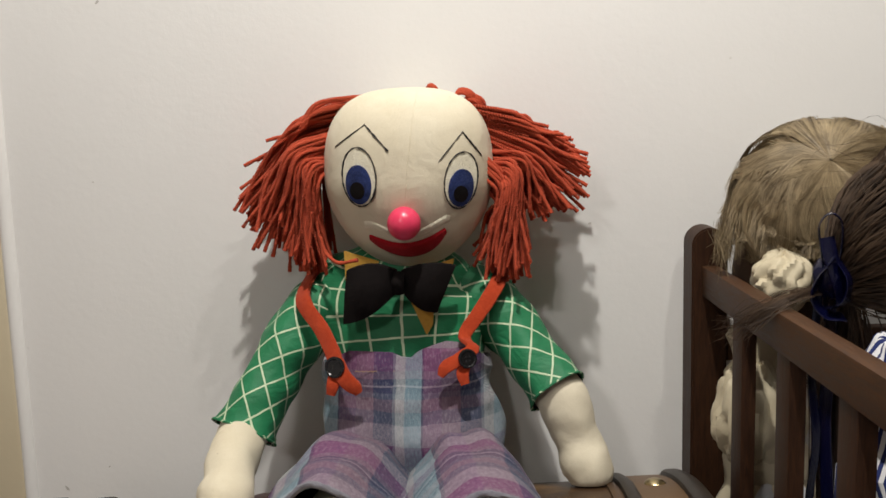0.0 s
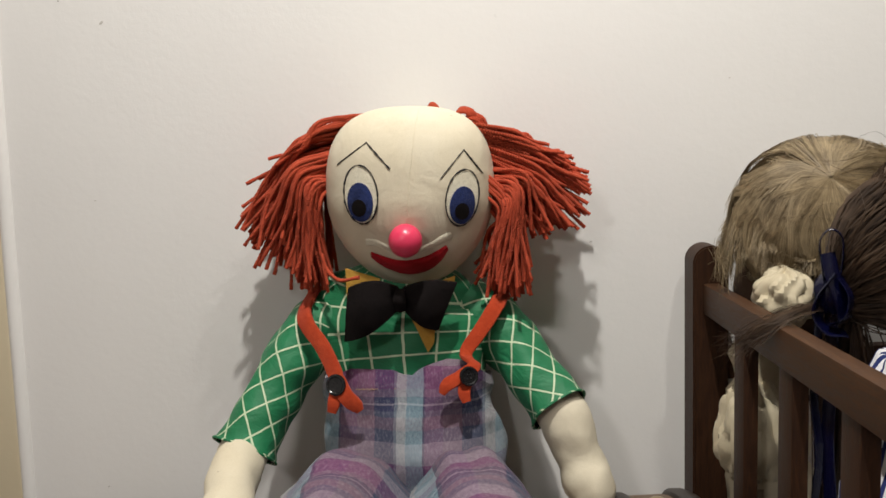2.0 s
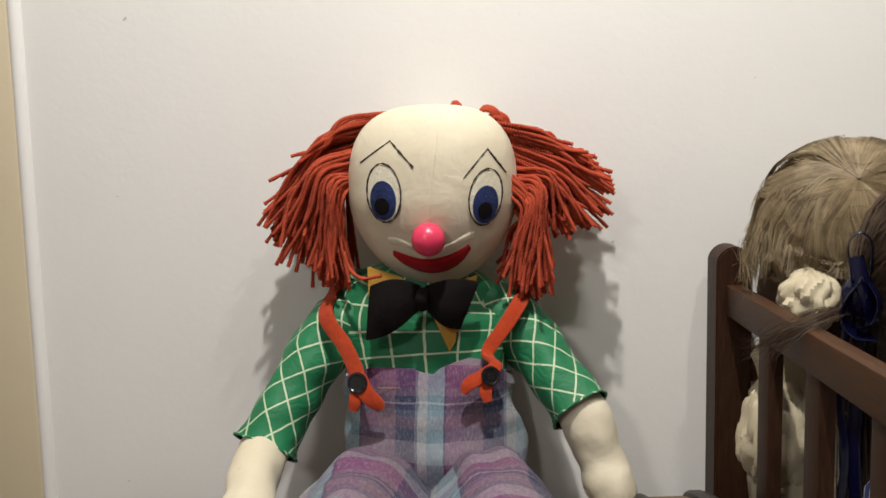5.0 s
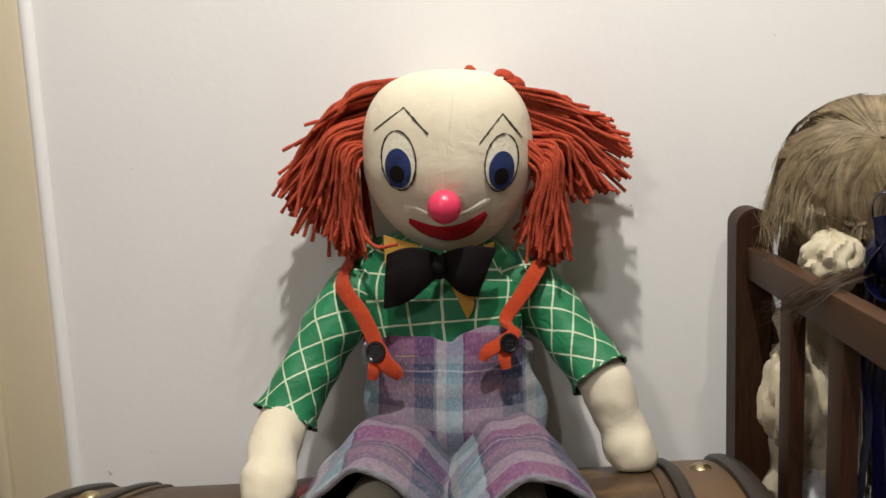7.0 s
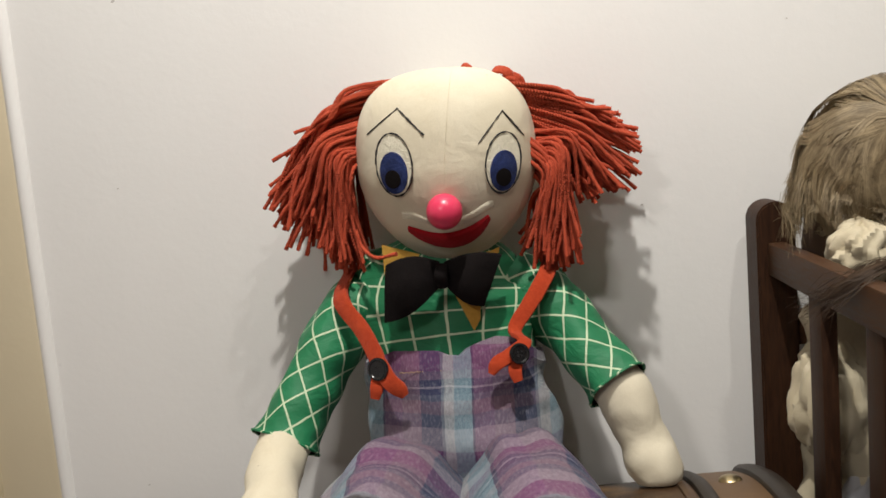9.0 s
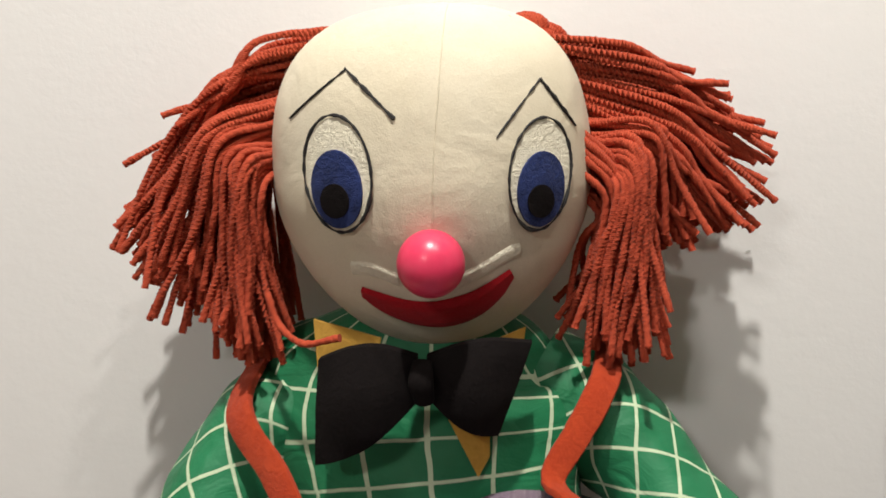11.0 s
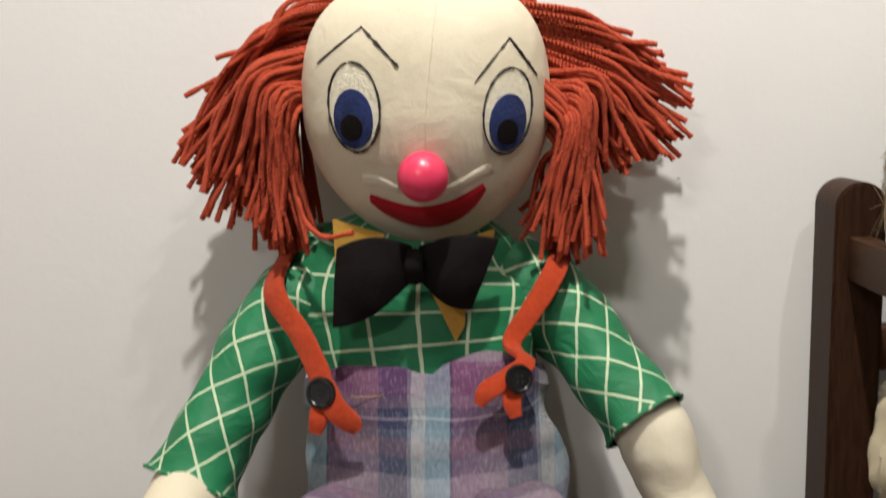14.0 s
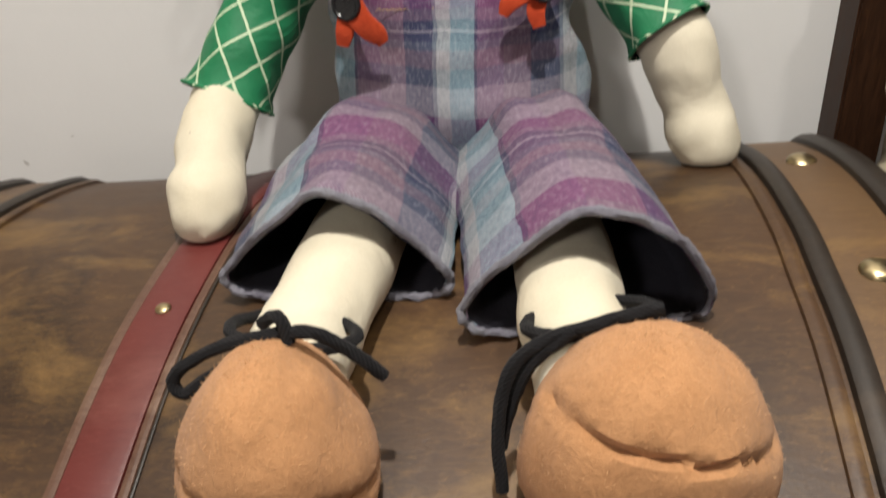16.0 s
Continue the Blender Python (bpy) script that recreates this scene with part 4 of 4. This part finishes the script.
def puff(bag, c, r, mat, seed, squash=(1, 1, 1)):
    """A gathered puff of cloth with folds."""
    rows = []
    for b in np.linspace(-math.pi / 2, math.pi / 2, 30):
        row = []
        for a in np.linspace(0, 2 * math.pi, 56, endpoint=False):
            d = Vector((math.cos(b) * math.sin(a), -math.cos(b) * math.cos(a), math.sin(b)))
            fold = 0.17 * abs(math.sin(6.5 * a + 2.5 * math.sin(2 * b + seed) + 2 * noise.noise(d * 2 + Vector((0, seed, 0))))) * math.cos(b) - 0.09 + 0.05 * math.sin(5 * a + 4 * b + seed) + 0.16 * noise.noise(d * 2.4 + Vector((seed, 0, 0)))
            row.append(Vector(c) + Vector((d.x * squash[0], d.y * squash[1], d.z * squash[2])) * r * (1 + fold))
        rows.append(row)
    bag.grid(rows, mat, True, [[(a * 0.0042, b * 0.004) for a in range(57)] for b in range(30)])


blond = Bag()
rnd = random.Random(9)
BC = Vector((0.432, 1.120, 0.902))
ball(blond, BC + Vector((0, 0, 0.004)), 0.093, 0.082, 0.085, BLOND, 0.05)
axis = Vector((-0.16, -0.78, 0.58)).normalized()
east = axis.cross(Vector((0, 0, 1))).normalized()
north_ward = east.cross(axis)
crown = BC + Vector((axis.x * 0.098, axis.y * 0.086, axis.z * 0.098))


def on_head(theta, phi, w):
    d = axis * math.cos(theta) + (east * math.cos(phi) + north_ward * math.sin(phi)) * math.sin(theta)
    return BC + Vector((d.x * 0.103, d.y * 0.088, d.z * 0.094)) * w


def fall(phi, f, pull):
    """Turns a strand's bearing on the head towards straight down as it runs on."""
    off = (-math.pi / 2 - phi + math.pi) % (2 * math.pi) - math.pi
    return phi + off * pull * f


for clump in range(230):
    phi0, lift, bend = rnd.uniform(0, 2 * math.pi), rnd.uniform(1.0, 1.10), rnd.gauss(0, 0.16)
    upward = math.sin(phi0) > 0.80
    pull = rnd.uniform(0.46, 0.66) * max(0.0, min(1.0, (0.95 - math.sin(phi0)) / 0.9))
    low0 = BC.z + rnd.choice((-0.050, -0.042, -0.034, -0.026, -0.016))
    reach = rnd.uniform(1.05, 1.5) if not upward else rnd.uniform(1.5, 1.9)
    start = rnd.uniform(0.0, 0.55) if rnd.random() < 0.45 else 0.02
    wave = rnd.gauss(0, 0.09)
    for k in range(44):
        phi = phi0 + rnd.gauss(0, 0.075)
        w = lift + rnd.gauss(0, 0.005)
        pts = [on_head(start + 0.04 * rnd.random(), phi, 1.0)]
        for f in (0.3, 0.55, 0.8, 1.0):
            pts.append(on_head(start + f * reach * (1 if upward else 0.85), fall(phi, f, pull) + bend * f + wave * math.sin(7 * f), 1.0 + (w - 1.0) * min(1.0, 2 * f)))
        last = pts[-1]
        drop = min(0.055, max(0.004, last.z - low0)) * rnd.uniform(0.35, 1.25)
        if not upward:
            pts.append(last + Vector(((last.x - BC.x) * 0.06 + rnd.gauss(0, 0.002), (last.y - BC.y) * 0.05 + rnd.gauss(0, 0.002), -drop)))
        lock(blond, pts, rnd.uniform(0.00022, 0.00045), BLOND, 11)
for k in range(150):
    f = rnd.random()
    lock(blond, [BC + Vector((-0.080 + rnd.gauss(0, 0.004), -0.02 + rnd.gauss(0, 0.02), 0.045)), BC + Vector((-0.100 + rnd.gauss(0, 0.004), -0.02, 0.008 + rnd.gauss(0, 0.006))), BC + Vector((-0.110 - 0.012 * f + rnd.gauss(0, 0.004), -0.02, -0.028 + rnd.gauss(0, 0.006))), BC + Vector((-0.104 - 0.024 * f + rnd.gauss(0, 0.004), -0.02 + rnd.gauss(0, 0.01), -0.050 + rnd.gauss(0, 0.016)))], 0.0004, BLOND)
# a wide dark core that paints the shade below and behind the hair
tube(blond, [(0.428, 1.13, 0.91, 0.088, 0.075), (0.425, 1.13, 0.87, 0.086, 0.070), (0.415, 1.14, 0.82, 0.080, 0.060), (0.410, 1.14, 0.76, 0.065, 0.055)], HAIR_SHADE, 10, 24, 0.004, (1, 0, 0), 30)
tube(blond, [(0.388, 1.13, 0.77, 0.035, 0.035), (0.374, 1.125, 0.72, 0.044, 0.045), (0.374, 1.12, 0.60, 0.048, 0.055), (0.40, 1.10, 0.45, 0.072, 0.07), (0.41, 1.08, 0.352, 0.085, 0.08)], SILK, 26, 40, 0.02, (1, 0, 0), 30)
puff(blond, (0.368, 1.045, 0.828), 0.033, SILK, 2.0)
puff(blond, (0.353, 1.098, 0.655), 0.049, SILK, 5.0, (0.90, 0.85, 1.40))
part("blond_doll", blond)
tagged(bpy.data.objects["blond_doll"], "doll with ash blond hair in a cream dress in the cot", "doll")

dark = Bag()
rnd = random.Random(12)
DC = Vector((0.500, 0.955, 0.905))
ball(dark, DC, 0.088, 0.085, 0.092, BRUNETTE, 0.03)
tie = Vector((0.388, 0.965, 0.838))
for k in range(1300):
    a, b = rnd.uniform(0, 2 * math.pi), rnd.uniform(-0.6, 1.45)
    d = Vector((math.cos(b) * math.sin(a), -math.cos(b) * math.cos(a), math.sin(b)))
    s = DC + Vector((d.x * 0.090, d.y * 0.088, d.z * 0.095))
    end = tie + Vector((rnd.gauss(0, 0.004), rnd.gauss(0, 0.008), rnd.gauss(0, 0.008)))
    q = s.lerp(end, 0.5)
    off = q - DC
    q = DC + off * max(1.0, 0.098 / off.length) + Vector((rnd.gauss(0, 0.003), rnd.gauss(0, 0.003), rnd.gauss(0, 0.003)))
    lock(dark, [s, q, end], rnd.uniform(0.0006, 0.0013), BRUNETTE, 9)
for k in range(95):
    g = rnd.gauss(0, 1)
    y = 0.008 * g
    lock(dark, [tie + Vector((0.01, rnd.gauss(0, 0.006), -0.006 + rnd.gauss(0, 0.004))), Vector((0.352, 0.930 + y, 0.834 + abs(rnd.gauss(0, 0.003)))), Vector((0.324, 0.914 + 1.3 * y, 0.828 + abs(rnd.gauss(0, 0.003)))), Vector((0.303 + rnd.gauss(0, 0.003), 0.924 + 1.6 * y, 0.814 + rnd.gauss(0, 0.004))), Vector((0.287 + rnd.gauss(0, 0.009), 0.938 + 2 * y, 0.797 + rnd.gauss(0, 0.008)))], 0.00028, BRUNETTE, 12)
# a second hanging bunch, added to keep the gap behind the slats dark
for k in range(260):
    x, y = rnd.gauss(0.408, 0.012), rnd.gauss(0.985, 0.012)
    lock(dark, [tie + Vector((0.02 + rnd.gauss(0, 0.005), rnd.gauss(0, 0.006), rnd.gauss(0, 0.006))), Vector((x, y, 0.77)), Vector((x + rnd.gauss(0, 0.004), y, 0.68)), Vector((x + rnd.gauss(0, 0.008), y + rnd.gauss(0, 0.006), rnd.uniform(0.50, 0.60)))], 0.0008, BRUNETTE, 9)
for k in range(14):
    a = rnd.uniform(-2.6, -0.4)
    s = DC + Vector((0.09 * math.sin(a), -0.088 * math.cos(a), rnd.uniform(0.0, 0.08)))
    lock(dark, [s, s + Vector((-0.03, rnd.gauss(0, 0.02), rnd.uniform(-0.01, 0.02))), s + Vector((-0.055 + rnd.gauss(0, 0.01), rnd.gauss(0, 0.03), rnd.uniform(-0.04, 0.01)))], 0.00016, BRUNETTE, 8)


def satin(points, half, wide, n=30):
    ribbon([(*p, half) for p in points], RIBBON, 0.0009, wide, n, dark)


satin([(0.372, 0.935, 0.845), (0.369, 0.935, 0.875), (0.366, 0.934, 0.900), (0.374, 0.930, 0.913), (0.386, 0.932, 0.903), (0.387, 0.936, 0.872), (0.380, 0.940, 0.842)], 0.008, (0.3, 1, 0))
satin([(0.372, 0.930, 0.890), (0.376, 0.926, 0.868), (0.384, 0.926, 0.845), (0.390, 0.930, 0.825)], 0.008, (1, 0.3, 0.1))
satin([(0.380, 0.930, 0.868), (0.364, 0.925, 0.850), (0.360, 0.925, 0.832), (0.372, 0.927, 0.816), (0.390, 0.930, 0.812)], 0.008, (0.8, 1, 0.2))
satin([(0.384, 0.928, 0.866), (0.392, 0.923, 0.848), (0.388, 0.923, 0.828), (0.374, 0.928, 0.820)], 0.008, (0.8, 1, -0.2))
satin([(0.372, 0.945, 0.845), (0.372, 0.955, 0.80), (0.370, 0.955, 0.74), (0.374, 0.95, 0.68), (0.368, 0.95, 0.60), (0.372, 0.95, 0.52)], 0.0055, (1, 0.5, 0))
satin([(0.384, 0.955, 0.845), (0.388, 0.958, 0.78), (0.384, 0.955, 0.70), (0.390, 0.955, 0.60), (0.392, 0.95, 0.50)], 0.006, (1, -0.4, 0))
ball(dark, (0.378, 0.938, 0.850), 0.016, 0.014, 0.020, RIBBON, 0.15)
tube(dark, [(0.50, 0.955, 0.83, 0.030, 0.030), (0.50, 0.955, 0.80, 0.055, 0.05), (0.50, 0.95, 0.72, 0.085, 0.07), (0.50, 0.93, 0.58, 0.105, 0.10), (0.50, 0.92, 0.44, 0.12, 0.12), (0.50, 0.92, 0.352, 0.12, 0.12)], STRIPES, 26, 48, 0.018, (1, 0, 0), 28)
puff(dark, (0.432, 0.905, 0.760), 0.036, STRIPES, 7.0, (0.9, 1, 1.2))
part("brunette_doll", dark)
tagged(bpy.data.objects["brunette_doll"], "doll with brown ponytail, navy satin ribbon and striped dress", "doll")

cloth = Bag()
puff(cloth, (0.378, 1.075, 0.495), 0.075, GREY_CLOTH, 11.0, (0.66, 1.1, 1.25))
part("folded_cloth", cloth)
tagged(bpy.data.objects["folded_cloth"], "crumpled grey-white cotton cloth lying in the cot", "cloth")
